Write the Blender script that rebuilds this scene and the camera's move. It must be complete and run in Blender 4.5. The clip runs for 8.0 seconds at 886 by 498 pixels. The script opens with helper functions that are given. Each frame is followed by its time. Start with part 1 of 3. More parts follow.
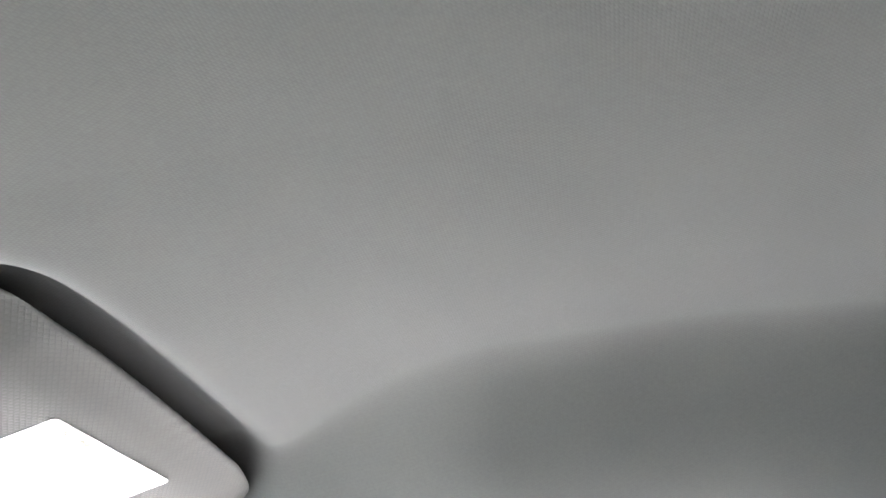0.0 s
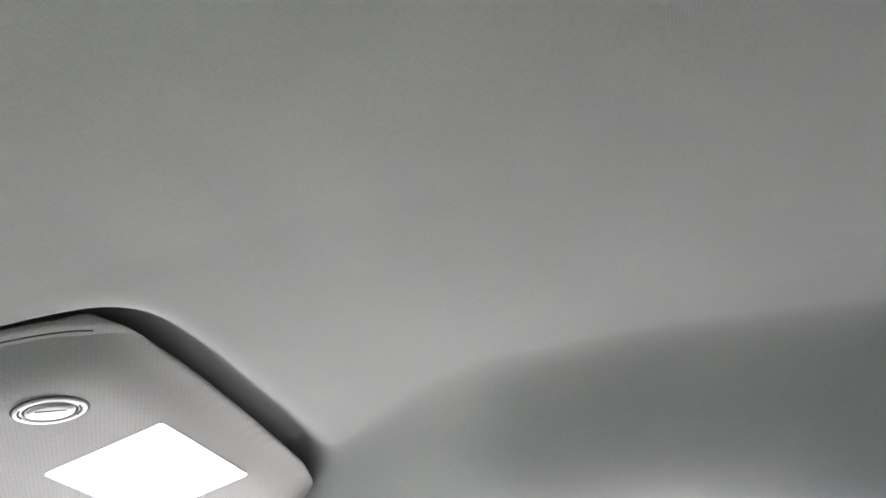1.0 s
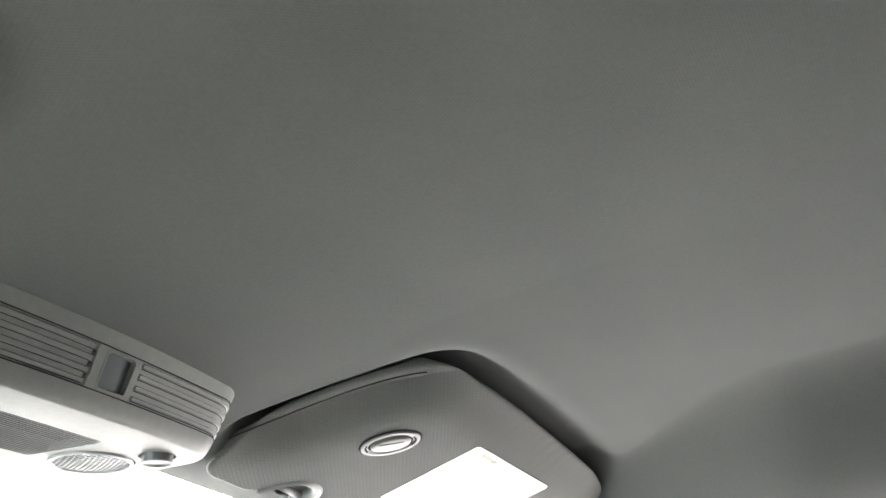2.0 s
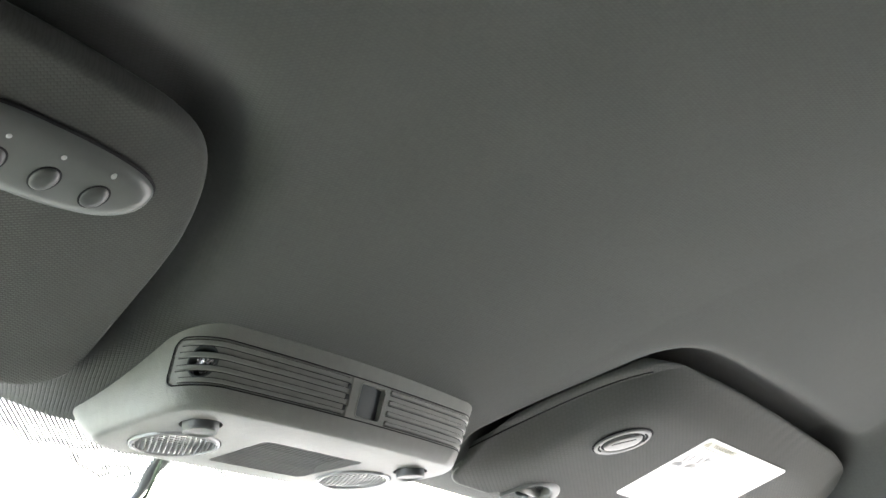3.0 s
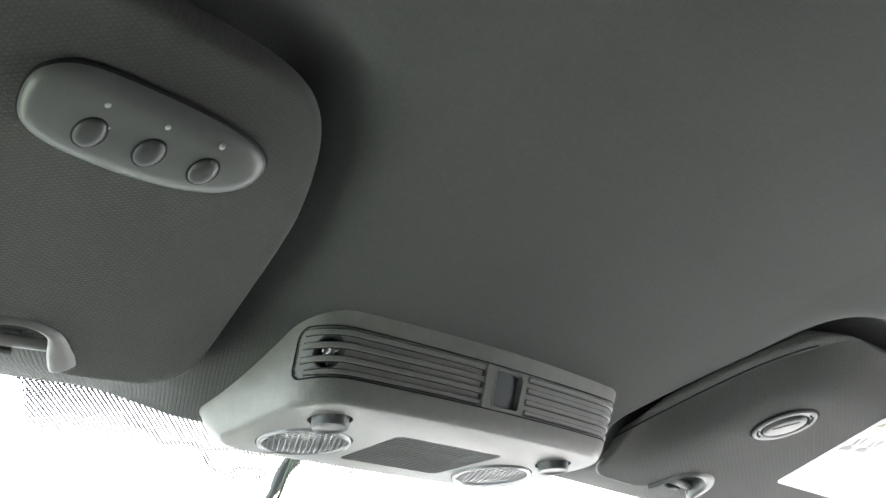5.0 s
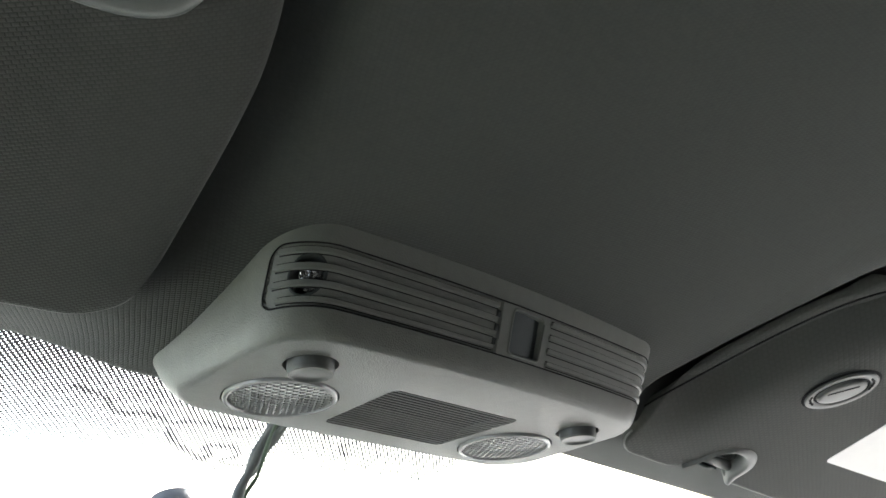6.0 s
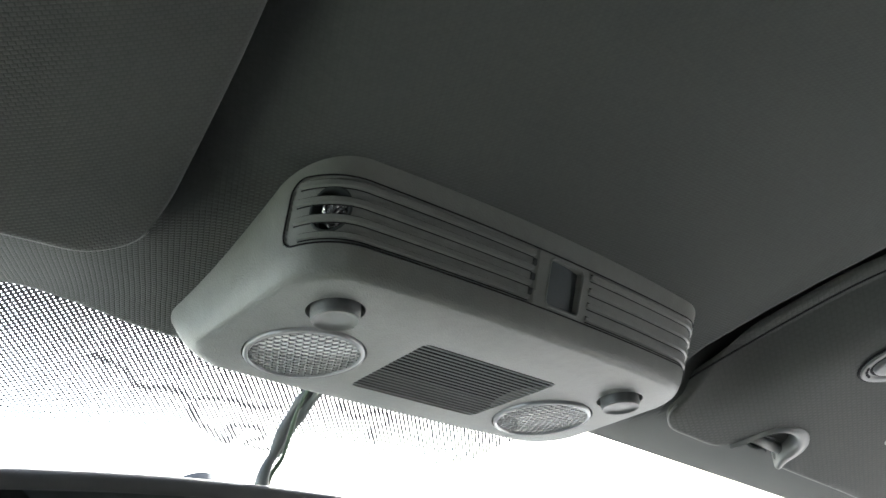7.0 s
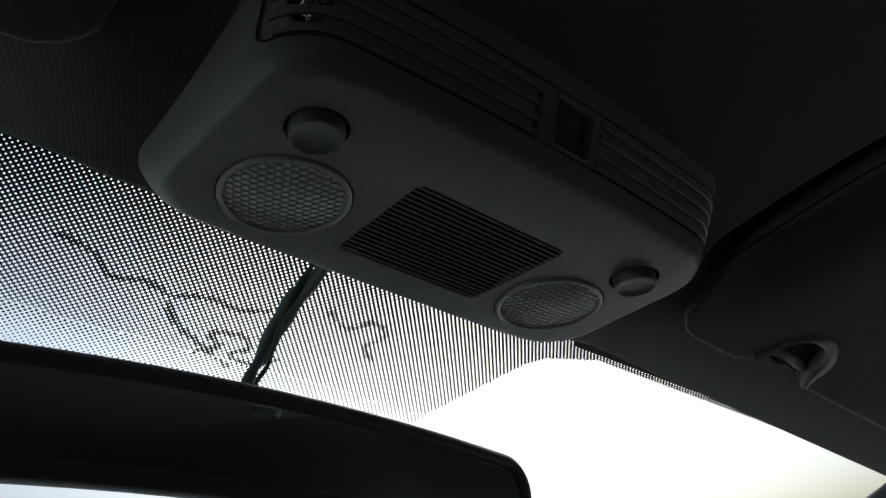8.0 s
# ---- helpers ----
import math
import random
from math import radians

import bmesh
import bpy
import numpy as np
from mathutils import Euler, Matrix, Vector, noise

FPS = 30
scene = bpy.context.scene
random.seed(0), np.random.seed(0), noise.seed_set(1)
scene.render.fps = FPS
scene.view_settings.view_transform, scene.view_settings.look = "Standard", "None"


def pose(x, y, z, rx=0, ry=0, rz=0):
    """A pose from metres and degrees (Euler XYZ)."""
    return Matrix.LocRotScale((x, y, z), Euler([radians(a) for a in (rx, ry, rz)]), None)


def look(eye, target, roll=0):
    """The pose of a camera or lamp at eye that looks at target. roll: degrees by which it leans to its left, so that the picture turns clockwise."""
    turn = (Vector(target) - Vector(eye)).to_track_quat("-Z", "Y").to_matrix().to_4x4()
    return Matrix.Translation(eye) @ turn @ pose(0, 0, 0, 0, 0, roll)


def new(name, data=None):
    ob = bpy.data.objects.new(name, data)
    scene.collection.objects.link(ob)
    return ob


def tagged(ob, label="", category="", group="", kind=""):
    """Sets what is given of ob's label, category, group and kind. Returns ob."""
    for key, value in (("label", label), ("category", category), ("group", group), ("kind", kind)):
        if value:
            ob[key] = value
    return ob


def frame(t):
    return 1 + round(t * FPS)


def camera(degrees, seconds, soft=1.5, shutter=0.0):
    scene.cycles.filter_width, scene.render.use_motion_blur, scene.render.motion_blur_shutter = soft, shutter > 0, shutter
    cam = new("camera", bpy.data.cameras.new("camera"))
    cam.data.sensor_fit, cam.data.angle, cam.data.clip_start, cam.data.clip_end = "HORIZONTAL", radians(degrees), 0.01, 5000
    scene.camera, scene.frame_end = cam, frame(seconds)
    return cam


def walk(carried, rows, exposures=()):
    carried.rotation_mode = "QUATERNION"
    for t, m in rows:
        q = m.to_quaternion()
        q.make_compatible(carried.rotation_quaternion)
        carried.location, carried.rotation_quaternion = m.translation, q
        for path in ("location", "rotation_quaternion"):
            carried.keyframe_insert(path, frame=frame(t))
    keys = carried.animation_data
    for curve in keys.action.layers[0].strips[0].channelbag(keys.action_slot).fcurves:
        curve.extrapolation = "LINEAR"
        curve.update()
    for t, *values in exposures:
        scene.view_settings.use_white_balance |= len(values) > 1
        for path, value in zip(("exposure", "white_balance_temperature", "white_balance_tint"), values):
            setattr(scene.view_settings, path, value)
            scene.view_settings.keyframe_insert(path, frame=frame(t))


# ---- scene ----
# The front of a car's cabin: x to the passenger side, y towards the bonnet, z up. The origin is the middle of the
# overhead console's underside.

cam = camera(53.0, 8.0, soft=1.5)
PATH = [
    (0, (-0.1525, -0.46, -0.1089), (1.6406, -0.2941, 0.7612), -2.74),
    (0.5, (-0.227, -0.4824, -0.1262), (1.5833, -0.3691, 0.7163), -5.87),
    (1, (-0.2856, -0.5126, -0.1672), (1.4692, -0.2195, 0.7465), -3.49),
    (1.5, (-0.3409, -0.4793, -0.1555), (1.3913, -0.0418, 0.7434), -3.39),
    (2, (-0.3642, -0.4572, -0.1597), (1.2666, 0.2423, 0.7629), -3.34),
    (2.2, (-0.3762, -0.4512, -0.1537), (1.2146, 0.3393, 0.7639), -3.34),
    (3.3, (-0.4023, -0.4615, -0.1441), (0.9661, 0.6883, 0.7506), -2.94),
    (3.5, (-0.4023, -0.4555, -0.1421), (0.9331, 0.7353, 0.7516), -2.54),
    (4, (-0.3984, -0.4426, -0.1401), (0.8834, 0.8031, 0.7572), -2.28),
    (5.5, (-0.345, -0.389, -0.1359), (0.9138, 0.8665, 0.78), -3.28),
    (6, (-0.3079, -0.3439, -0.1388), (0.9518, 0.8967, 0.796), -3.63),
    (6.5, (-0.2948, -0.3302, -0.1459), (0.913, 0.932, 0.8278), -3.20),
    (7, (-0.2832, -0.3141, -0.1596), (0.911, 0.9471, 0.832), -3.37),
    (7.5, (-0.2611, -0.293, -0.1879), (0.9196, 0.958, 0.8323), -3.93),
    (8, (-0.2324, -0.2599, -0.2079), (0.9328, 0.9862, 0.836), -3.28),
]
EXPOSURE = [(0, 4.72, 5850, 14.5), (1.5, 4.82, 5900, 14), (2, 4.00, 6000, 9.5), (2.2, 3.85, 6000, 9.5), (3.4, 3.42, 5900, 7.5), (5.5, 3.30, 5800, 7),
            (6, 2.50, 5900, 6), (6.5, 2.65, 5800, 6), (7, 2.64, 5750, 6), (7.4, 2.08, 5650, 5.5), (8, -0.62, 5450, 4.5)]
walk(cam, [(t, look(eye, target, roll)) for t, eye, target, roll in PATH], EXPOSURE)

# ---- light ----
world = bpy.data.worlds.new("sky")
scene.world = world
world.use_nodes = True
wn = world.node_tree.nodes
sky = wn.new("ShaderNodeTexSky")
sky.sky_type = "NISHITA"
sky.sun_disc = False
sky.sun_elevation, sky.sun_rotation = radians(40), radians(50)
sky.air_density, sky.dust_density, sky.ozone_density = 1.0, 7.0, 1.0
wn["Background"].inputs["Strength"].default_value = 0.15
world.node_tree.links.new(sky.outputs["Color"], wn["Background"].inputs["Color"])
sun = new("sun", bpy.data.lights.new("sun", "SUN"))
sun.data.energy, sun.data.angle, sun.data.color = 3.5, radians(6), (1.0, 0.95, 0.88)
# the sun stands ahead of the car, a little to the passenger's side
sun.rotation_euler = Vector((-math.sin(radians(50)) * math.cos(radians(40)), -math.cos(radians(50)) * math.cos(radians(40)),
                             -math.sin(radians(40)))).to_track_quat("-Z", "Y").to_euler()


# ---- materials ----
def material(name, colour, rough=0.6, metal=0.0, spec=0.4):
    m = bpy.data.materials.new(name)
    m.use_nodes = True
    b = m.node_tree.nodes["Principled BSDF"]
    b.inputs["Base Color"].default_value = (*colour, 1)
    b.inputs["Roughness"].default_value = rough
    b.inputs["Metallic"].default_value = metal
    b.inputs["Specular IOR Level"].default_value = spec
    return m


def node(m, kind, **values):
    n = m.node_tree.nodes.new(kind)
    for key, value in values.items():
        n.inputs[key.replace("_", " ")].default_value = value
    return n


def link(m, a, out, b, inp):
    m.node_tree.links.new(a.outputs[out], b.inputs[inp])


def mottled(m, colour, amount, scale, scale2):
    """Base colour that wavers at two scales."""
    b = m.node_tree.nodes["Principled BSDF"]
    co = node(m, "ShaderNodeTexCoord")
    n1, n2 = node(m, "ShaderNodeTexNoise", Scale=scale, Detail=4.0), node(m, "ShaderNodeTexNoise", Scale=scale2, Detail=3.0)
    add = m.node_tree.nodes.new("ShaderNodeMath")
    add.operation = "ADD"
    ramp = m.node_tree.nodes.new("ShaderNodeMapRange")
    ramp.inputs["From Min"].default_value, ramp.inputs["From Max"].default_value = 0.6, 1.4
    ramp.inputs["To Min"].default_value, ramp.inputs["To Max"].default_value = 1 - amount, 1 + amount
    mix = m.node_tree.nodes.new("ShaderNodeVectorMath")
    mix.operation = "SCALE"
    mix.inputs[0].default_value = colour
    for n in (n1, n2):
        link(m, co, "Object", n, "Vector")
    m.node_tree.links.new(n1.outputs["Fac"], add.inputs[0])
    m.node_tree.links.new(n2.outputs["Fac"], add.inputs[1])
    m.node_tree.links.new(add.outputs[0], ramp.inputs["Value"])
    m.node_tree.links.new(ramp.outputs["Result"], mix.inputs["Scale"])
    m.node_tree.links.new(mix.outputs[0], b.inputs["Base Color"])
    return co


def bumped(m, height, co, strength, distance):
    bump = node(m, "ShaderNodeBump", Strength=strength, Distance=distance)
    m.node_tree.links.new(height, bump.inputs["Height"])
    m.node_tree.links.new(bump.outputs["Normal"], m.node_tree.nodes["Principled BSDF"].inputs["Normal"])
    return bump


def fabric(name, colour, rib, stitch, strength, heading, front=0.0):
    """Knitted cloth: ribs of the given pitch along heading (degrees from x), each a row of staggered stitches, over a slightly uneven colour."""
    m = material(name, colour, 0.95, 0, 0.15)
    co = mottled(m, colour, 0.10, 7.0, 420.0)
    m.node_tree.nodes["Principled BSDF"].inputs["Sheen Weight"].default_value = 0.18
    turn = node(m, "ShaderNodeMapping", Rotation=(0, 0, radians(-heading)))
    wander = node(m, "ShaderNodeTexNoise", Scale=45.0, Detail=2.0)
    shift = node(m, "ShaderNodeVectorMath")
    shift.operation = "MULTIPLY_ADD"
    shift.inputs[1].default_value = (0.0007, 0.0007, 0.0)
    link(m, co, "Object", wander, "Vector")
    link(m, wander, "Color", shift, 0)
    link(m, co, "Object", shift, 2)
    link(m, shift, "Vector", turn, "Vector")
    knit = node(m, "ShaderNodeTexBrick", Scale=1.0, Color1=(1, 1, 1, 1), Color2=(0.72, 0.72, 0.72, 1), Mortar=(0, 0, 0, 1),
                Mortar_Size=0.30 * rib, Mortar_Smooth=1.0, Brick_Width=stitch, Row_Height=rib)
    link(m, turn, "Vector", knit, "Vector")
    bump = bumped(m, knit.outputs["Color"], co, strength, rib * 0.30)
    patch = node(m, "ShaderNodeTexNoise", Scale=16.0, Detail=3.0)
    link(m, co, "Object", patch, "Vector")
    worn = node(m, "ShaderNodeMapRange", From_Min=0.35, From_Max=0.65, To_Min=0.45 * strength, To_Max=strength)
    link(m, patch, "Fac", worn, "Value")
    # the stitches stand out more along the front header
    sep = node(m, "ShaderNodeSeparateXYZ")
    link(m, co, "Object", sep, "Vector")
    fore = node(m, "ShaderNodeMapRange", From_Min=-0.11, From_Max=0.0, To_Min=0.0, To_Max=front)
    link(m, sep, "Y", fore, "Value")
    both = node(m, "ShaderNodeMath")
    link(m, worn, "Result", both, 0)
    link(m, fore, "Result", both, 1)
    # and are pulled flat where the cloth turns round an edge
    form = node(m, "ShaderNodeNewGeometry")
    upright = node(m, "ShaderNodeSeparateXYZ")
    link(m, form, "True Normal", upright, "Vector")
    size = node(m, "ShaderNodeMath")
    size.operation = "ABSOLUTE"
    link(m, upright, "Z", size, 0)
    taut = node(m, "ShaderNodeMapRange", From_Min=0.80, From_Max=0.96, To_Min=0.0, To_Max=1.0)
    link(m, size, "Value", taut, "Value")
    final = node(m, "ShaderNodeMath")
    final.operation = "MULTIPLY"
    link(m, both, "Value", final, 0)
    link(m, taut, "Result", final, 1)
    link(m, final, "Value", bump, "Strength")
    # the gaps between the stitches are painted a little darker for the shade in them
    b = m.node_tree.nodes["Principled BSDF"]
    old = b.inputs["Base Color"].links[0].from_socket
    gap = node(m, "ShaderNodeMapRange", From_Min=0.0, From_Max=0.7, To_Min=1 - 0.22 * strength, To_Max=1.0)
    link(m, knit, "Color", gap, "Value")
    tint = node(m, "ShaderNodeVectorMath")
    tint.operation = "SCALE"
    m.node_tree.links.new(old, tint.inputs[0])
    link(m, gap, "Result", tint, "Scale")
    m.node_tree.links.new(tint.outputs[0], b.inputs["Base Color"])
    return m


def grained(name, colour, rough=0.5, grain=900.0, strength=0.25, distance=0.0003, amount=0.06):
    """Moulded plastic with a fine leather grain."""
    m = material(name, colour, rough, 0, 0.45)
    co = mottled(m, colour, amount, 9.0, 160.0)
    n = node(m, "ShaderNodeTexVoronoi", Scale=grain)
    link(m, co, "Object", n, "Vector")
    bumped(m, n.outputs["Distance"], co, strength, distance)
    return m


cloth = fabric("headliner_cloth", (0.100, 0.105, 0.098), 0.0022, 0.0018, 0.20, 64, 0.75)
# one visor cloth: paler for the lit passenger side, darker for the shaded driver's
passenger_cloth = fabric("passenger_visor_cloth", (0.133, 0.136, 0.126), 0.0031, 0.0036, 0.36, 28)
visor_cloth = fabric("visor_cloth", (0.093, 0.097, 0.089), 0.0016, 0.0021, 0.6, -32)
plastic = grained("console_plastic", (0.276, 0.284, 0.260), 0.31, 1300.0, 0.36, 0.0004, 0.10)
plastic_dark = grained("slot_plastic", (0.06, 0.07, 0.068), 0.4)
grille_plastic = grained("grille_plastic", (0.33, 0.34, 0.325), 0.45)
shaded_skirt = grained("shaded_skirt", (0.13, 0.136, 0.13), 0.35)
pocket_plastic = grained("pocket_plastic", (0.075, 0.09, 0.094), 0.5)
plastic_smooth = grained("button_plastic", (0.165, 0.172, 0.163), 0.3, 2400.0, 0.08)
opener_plastic = grained("opener_plastic", (0.165, 0.175, 0.165), 0.32, 1800.0, 0.12)
opener_button = grained("opener_button_plastic", (0.095, 0.10, 0.095), 0.36, 2400.0, 0.06)
rim_plastic = grained("rim_plastic", (0.26, 0.262, 0.25), 0.38, 2000.0, 0.08)
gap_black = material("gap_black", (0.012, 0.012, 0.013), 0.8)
black_plastic = grained("mirror_plastic", (0.08, 0.08, 0.079), 0.45, 1500.0, 0.2)
rubber = grained("rubber", (0.05, 0.05, 0.055), 0.7, 1200.0, 0.2)
frit_paint = material("ceramic_print", (0.012, 0.012, 0.014), 0.55)
chrome = material("bulb_metal", (0.92, 0.92, 0.91), 0.12, 0.85)
led_white = material("indicator_lens", (0.75, 0.76, 0.74), 0.25)
silver = material("mirror_silver", (0.78, 0.80, 0.80), 0.02, 1.0)
reflector = material("reflector", (0.16, 0.16, 0.155), 0.30, 0.5)
label_white = grained("label_paper", (0.88, 0.88, 0.86), 0.16, 300.0, 0.02, 0.0001, 0.02)
label_white.node_tree.nodes["Principled BSDF"].inputs["Coat Weight"].default_value = 0.5
# print colours paled to paint in the glare that washes them out
label_yellow = material("label_cream", (0.85, 0.84, 0.74), 0.35, 0, 0.4)
label_ink = material("label_ink", (0.46, 0.46, 0.455), 0.45, 0, 0.2)
label_brown = material("label_brown_ink", (0.58, 0.55, 0.43), 0.45, 0, 0.2)
badge_metal = grained("badge_plastic", (0.20, 0.202, 0.194), 0.3, 2600.0, 0.05)
wire_black = grained("wire_tape", (0.17, 0.18, 0.17), 0.4, 700.0, 0.3)
wire_green = grained("wire_green", (0.13, 0.18, 0.12), 0.5, 900.0, 0.2)
wire_grey = grained("wire_sleeve", (0.22, 0.235, 0.22), 0.6, 900.0, 0.3)
cabin_cloth = grained("cabin_trim", (0.045, 0.045, 0.044), 0.9, 300.0, 0.3)
cabin_dark = grained("dash_trim", (0.105, 0.107, 0.10), 0.7, 500.0, 0.3)
asphalt = grained("asphalt", (0.22, 0.217, 0.205), 0.9, 60.0, 0.5, 0.004, 0.2)


def beyond(m, colour, edge, side):
    """Past side * x = edge the ground changes to another cover."""
    b = m.node_tree.nodes["Principled BSDF"]
    co = node(m, "ShaderNodeTexCoord")
    sep = node(m, "ShaderNodeSeparateXYZ")
    link(m, co, "Object", sep, "Vector")
    step = m.node_tree.nodes.new("ShaderNodeMath")
    step.operation = "GREATER_THAN" if side > 0 else "LESS_THAN"
    step.inputs[1].default_value = side * edge
    link(m, sep, "X", step, 0)
    mix = m.node_tree.nodes.new("ShaderNodeMixRGB")
    old = b.inputs["Base Color"].links[0].from_socket
    m.node_tree.links.new(step.outputs[0], mix.inputs["Fac"])
    m.node_tree.links.new(old, mix.inputs["Color1"])
    mix.inputs["Color2"].default_value = (*colour, 1)
    m.node_tree.links.new(mix.outputs["Color"], b.inputs["Base Color"])


# unseen ground: pale, green and bluish covers added to tint the light coming in
beyond(asphalt, (0.30, 0.29, 0.27), 0.85, 1)
beyond(asphalt, (0.235, 0.26, 0.19), 1.1, -1)
beyond(asphalt, (0.31, 0.33, 0.37), 4.6, -1)


def clear(name, colour, rough, ior=1.49):
    m = material(name, colour, rough)
    b = m.node_tree.nodes["Principled BSDF"]
    b.inputs["Transmission Weight"].default_value = 1.0
    b.inputs["IOR"].default_value = ior
    return m


glass = clear("windshield_glass", (0.94, 0.97, 0.95), 0.0, 1.02)


def frosted(name, colour, through_share):
    """Cloudy clear plastic that passes on part of the light that falls on its far side."""
    m = material(name, colour, 0.25, 0, 0.5)
    b = m.node_tree.nodes["Principled BSDF"]
    t = node(m, "ShaderNodeBsdfTranslucent")
    t.inputs["Color"].default_value = (*colour, 1)
    mix = node(m, "ShaderNodeMixShader")
    mix.inputs["Fac"].default_value = through_share
    m.node_tree.links.new(b.outputs[0], mix.inputs[1])
    m.node_tree.links.new(t.outputs[0], mix.inputs[2])
    m.node_tree.links.new(mix.outputs[0], m.node_tree.nodes["Material Output"].inputs["Surface"])
    return m


lens_ridge = frosted("lens_ridge", (0.50, 0.505, 0.50), 0.15)
# opaque, near-white cells paint in the light that a clear lens scatters
lens_cell = material("lens_cell", (0.90, 0.90, 0.885), 0.10, 0.0, 1.0)

for m in (lens_cell, lens_ridge):
    b = m.node_tree.nodes["Principled BSDF"]
    b.inputs["Coat Weight"].default_value, b.inputs["Coat Roughness"].default_value, b.inputs["Coat IOR"].default_value = 1.0, 0.07, 1.8


# ---- mesh helpers ----
def part(name, bm, mat, parent=None, label="", smooth=True):
    me = bpy.data.meshes.new(name)
    bmesh.ops.recalc_face_normals(bm, faces=bm.faces)
    bm.to_mesh(me)
    bm.free()
    me.materials.append(mat)
    me.polygons.foreach_set("use_smooth", [smooth] * len(me.polygons))
    ob = new(name, me)
    ob.parent = parent
    if label:
        tagged(ob, label)
    return ob


def raw(name, verts, faces, mat, parent=None, smooth=False, label=""):
    me = bpy.data.meshes.new(name)
    me.from_pydata([tuple(v) for v in verts], [], [tuple(f) for f in faces])
    me.update()
    me.materials.append(mat)
    me.polygons.foreach_set("use_smooth", [smooth] * len(me.polygons))
    ob = new(name, me)
    ob.parent = parent
    if label:
        tagged(ob, label)
    return ob


def thing(name, label, category, at=(0, 0, 0), group="", kind=""):
    ob = new(name)
    ob.empty_display_size = 0.02
    ob.location = at
    return tagged(ob, label, category, group, kind)


def loft(loops, close_first=True, close_last=True, bm=None, closed=True):
    """Skin over loops of equally many points."""
    bm = bm or bmesh.new()
    rows = [[bm.verts.new(p) for p in loop] for loop in loops]
    n = len(rows[0])
    for a, b in zip(rows, rows[1:]):
        for i in range(n if closed else n - 1):
            bm.faces.new((a[i], a[(i + 1) % n], b[(i + 1) % n], b[i]))
    for on, row in ((close_first, rows[0]), (close_last, rows[-1])):
        if on and closed:
            bm.faces.new(row)
    return bm


def tube(points, radius, sides=8, bm=None, twist=0.0, radii=None):
    """A round rod along points."""
    pts = [Vector(p) for p in points]
    loops = []
    up = Vector((0.13, 0.2, 0.97)).normalized()
    for i, p in enumerate(pts):
        way = (pts[min(i + 1, len(pts) - 1)] - pts[max(i - 1, 0)]).normalized()
        a = way.cross(up).normalized()
        b = way.cross(a)
        r = radii[i] if radii else radius
        loops.append([p + r * (math.cos(2 * math.pi * k / sides) * a + math.sin(2 * math.pi * k / sides) * b) for k in range(sides)])
    return loft(loops, bm=bm)


def spline(points, steps=8, closed=False):
    """Catmull-Rom through 2D or 3D points."""
    p = [np.array(q, float) for q in points]
    n = len(p)
    out = []
    for i in range(n if closed else n - 1):
        q = [p[(i + k) % n] if closed else p[min(max(i + k, 0), n - 1)] for k in (-1, 0, 1, 2)]
        for s in range(steps):
            t = s / steps
            out.append(0.5 * (2 * q[1] + (q[2] - q[0]) * t + (2 * q[0] - 5 * q[1] + 4 * q[2] - q[3]) * t**2
                              + (3 * q[1] - q[0] - 3 * q[2] + q[3]) * t**3))
    if not closed:
        out.append(p[-1])
    return np.array(out)


def inset(outline, d):
    """A closed outline (n, 2), anticlockwise, moved inwards by d."""
    way = np.roll(outline, -1, 0) - np.roll(outline, 1, 0)
    way /= np.linalg.norm(way, axis=1)[:, None]
    return outline + d * np.stack([-way[:, 1], way[:, 0]], 1)


def anticlockwise(outline):
    x, y = outline[:, 0], outline[:, 1]
    return outline if (x * np.roll(y, -1) - y * np.roll(x, -1)).sum() > 0 else outline[::-1]


def circle(cx, cy, rx, ry=None, n=32, turn=0.0):
    ry = ry or rx
    a = np.arange(n) * 2 * math.pi / n
    x, y = rx * np.cos(a), ry * np.sin(a)
    return np.stack([cx + x * math.cos(turn) - y * math.sin(turn), cy + x * math.sin(turn) + y * math.cos(turn)], 1)


def smoothstep(a, b, v):
    t = np.clip((v - a) / (b - a), 0, 1)
    return t * t * (3 - 2 * t)


# ---- shapes shared by the headliner and what hangs on it ----
def visor_outline(shift=0.0, rear=0.0, inner=0.0):
    """A visor's outline; its notch for the clip lies shift metres further in, its rear border so much shorter, its inner one so much longer."""
    notch = [(x - shift, y) for x, y in NOTCH]
    o = anticlockwise(spline([
        (0.186, -0.0145), (0.172, -0.026), (0.170, -0.045), (0.1725, -0.068), (0.1795, -0.112), (0.188, -0.150), (0.1990, -0.179),
        (0.2120, -0.1975), (0.2315, -0.2090), (0.260, -0.2148), (0.309, -0.2198), (0.400, -0.2240), (0.500, -0.2262), (0.550, -0.2255),
        (0.604, -0.2145), (0.626, -0.192), (0.633, -0.130), (0.631, -0.060), (0.618, -0.031), (0.570, -0.0215), (0.480, -0.021),
        (0.390, -0.021), (0.318, -0.0195), *notch, (0.2320 - shift * 0.6, -0.0145), (0.206, -0.0135)], 6, True))
    o[:, 1] += rear * smoothstep(-0.13, -0.20, o[:, 1])
    o[:, 0] -= inner * smoothstep(0.26, 0.20, o[:, 0])
    return o


NOTCH = [(0.2975, -0.0205), (0.2915, -0.029), (0.288, -0.042), (0.278, -0.050), (0.265, -0.051), (0.254, -0.045), (0.2475, -0.030), (0.2425, -0.0205)]
VISOR = visor_outline()


def visor_z(x, y):
    """The underside of the folded-up visors, at |x|."""
    return 0.014 - 0.26 * (y + 0.05) - 0.08 * (x - 0.25)


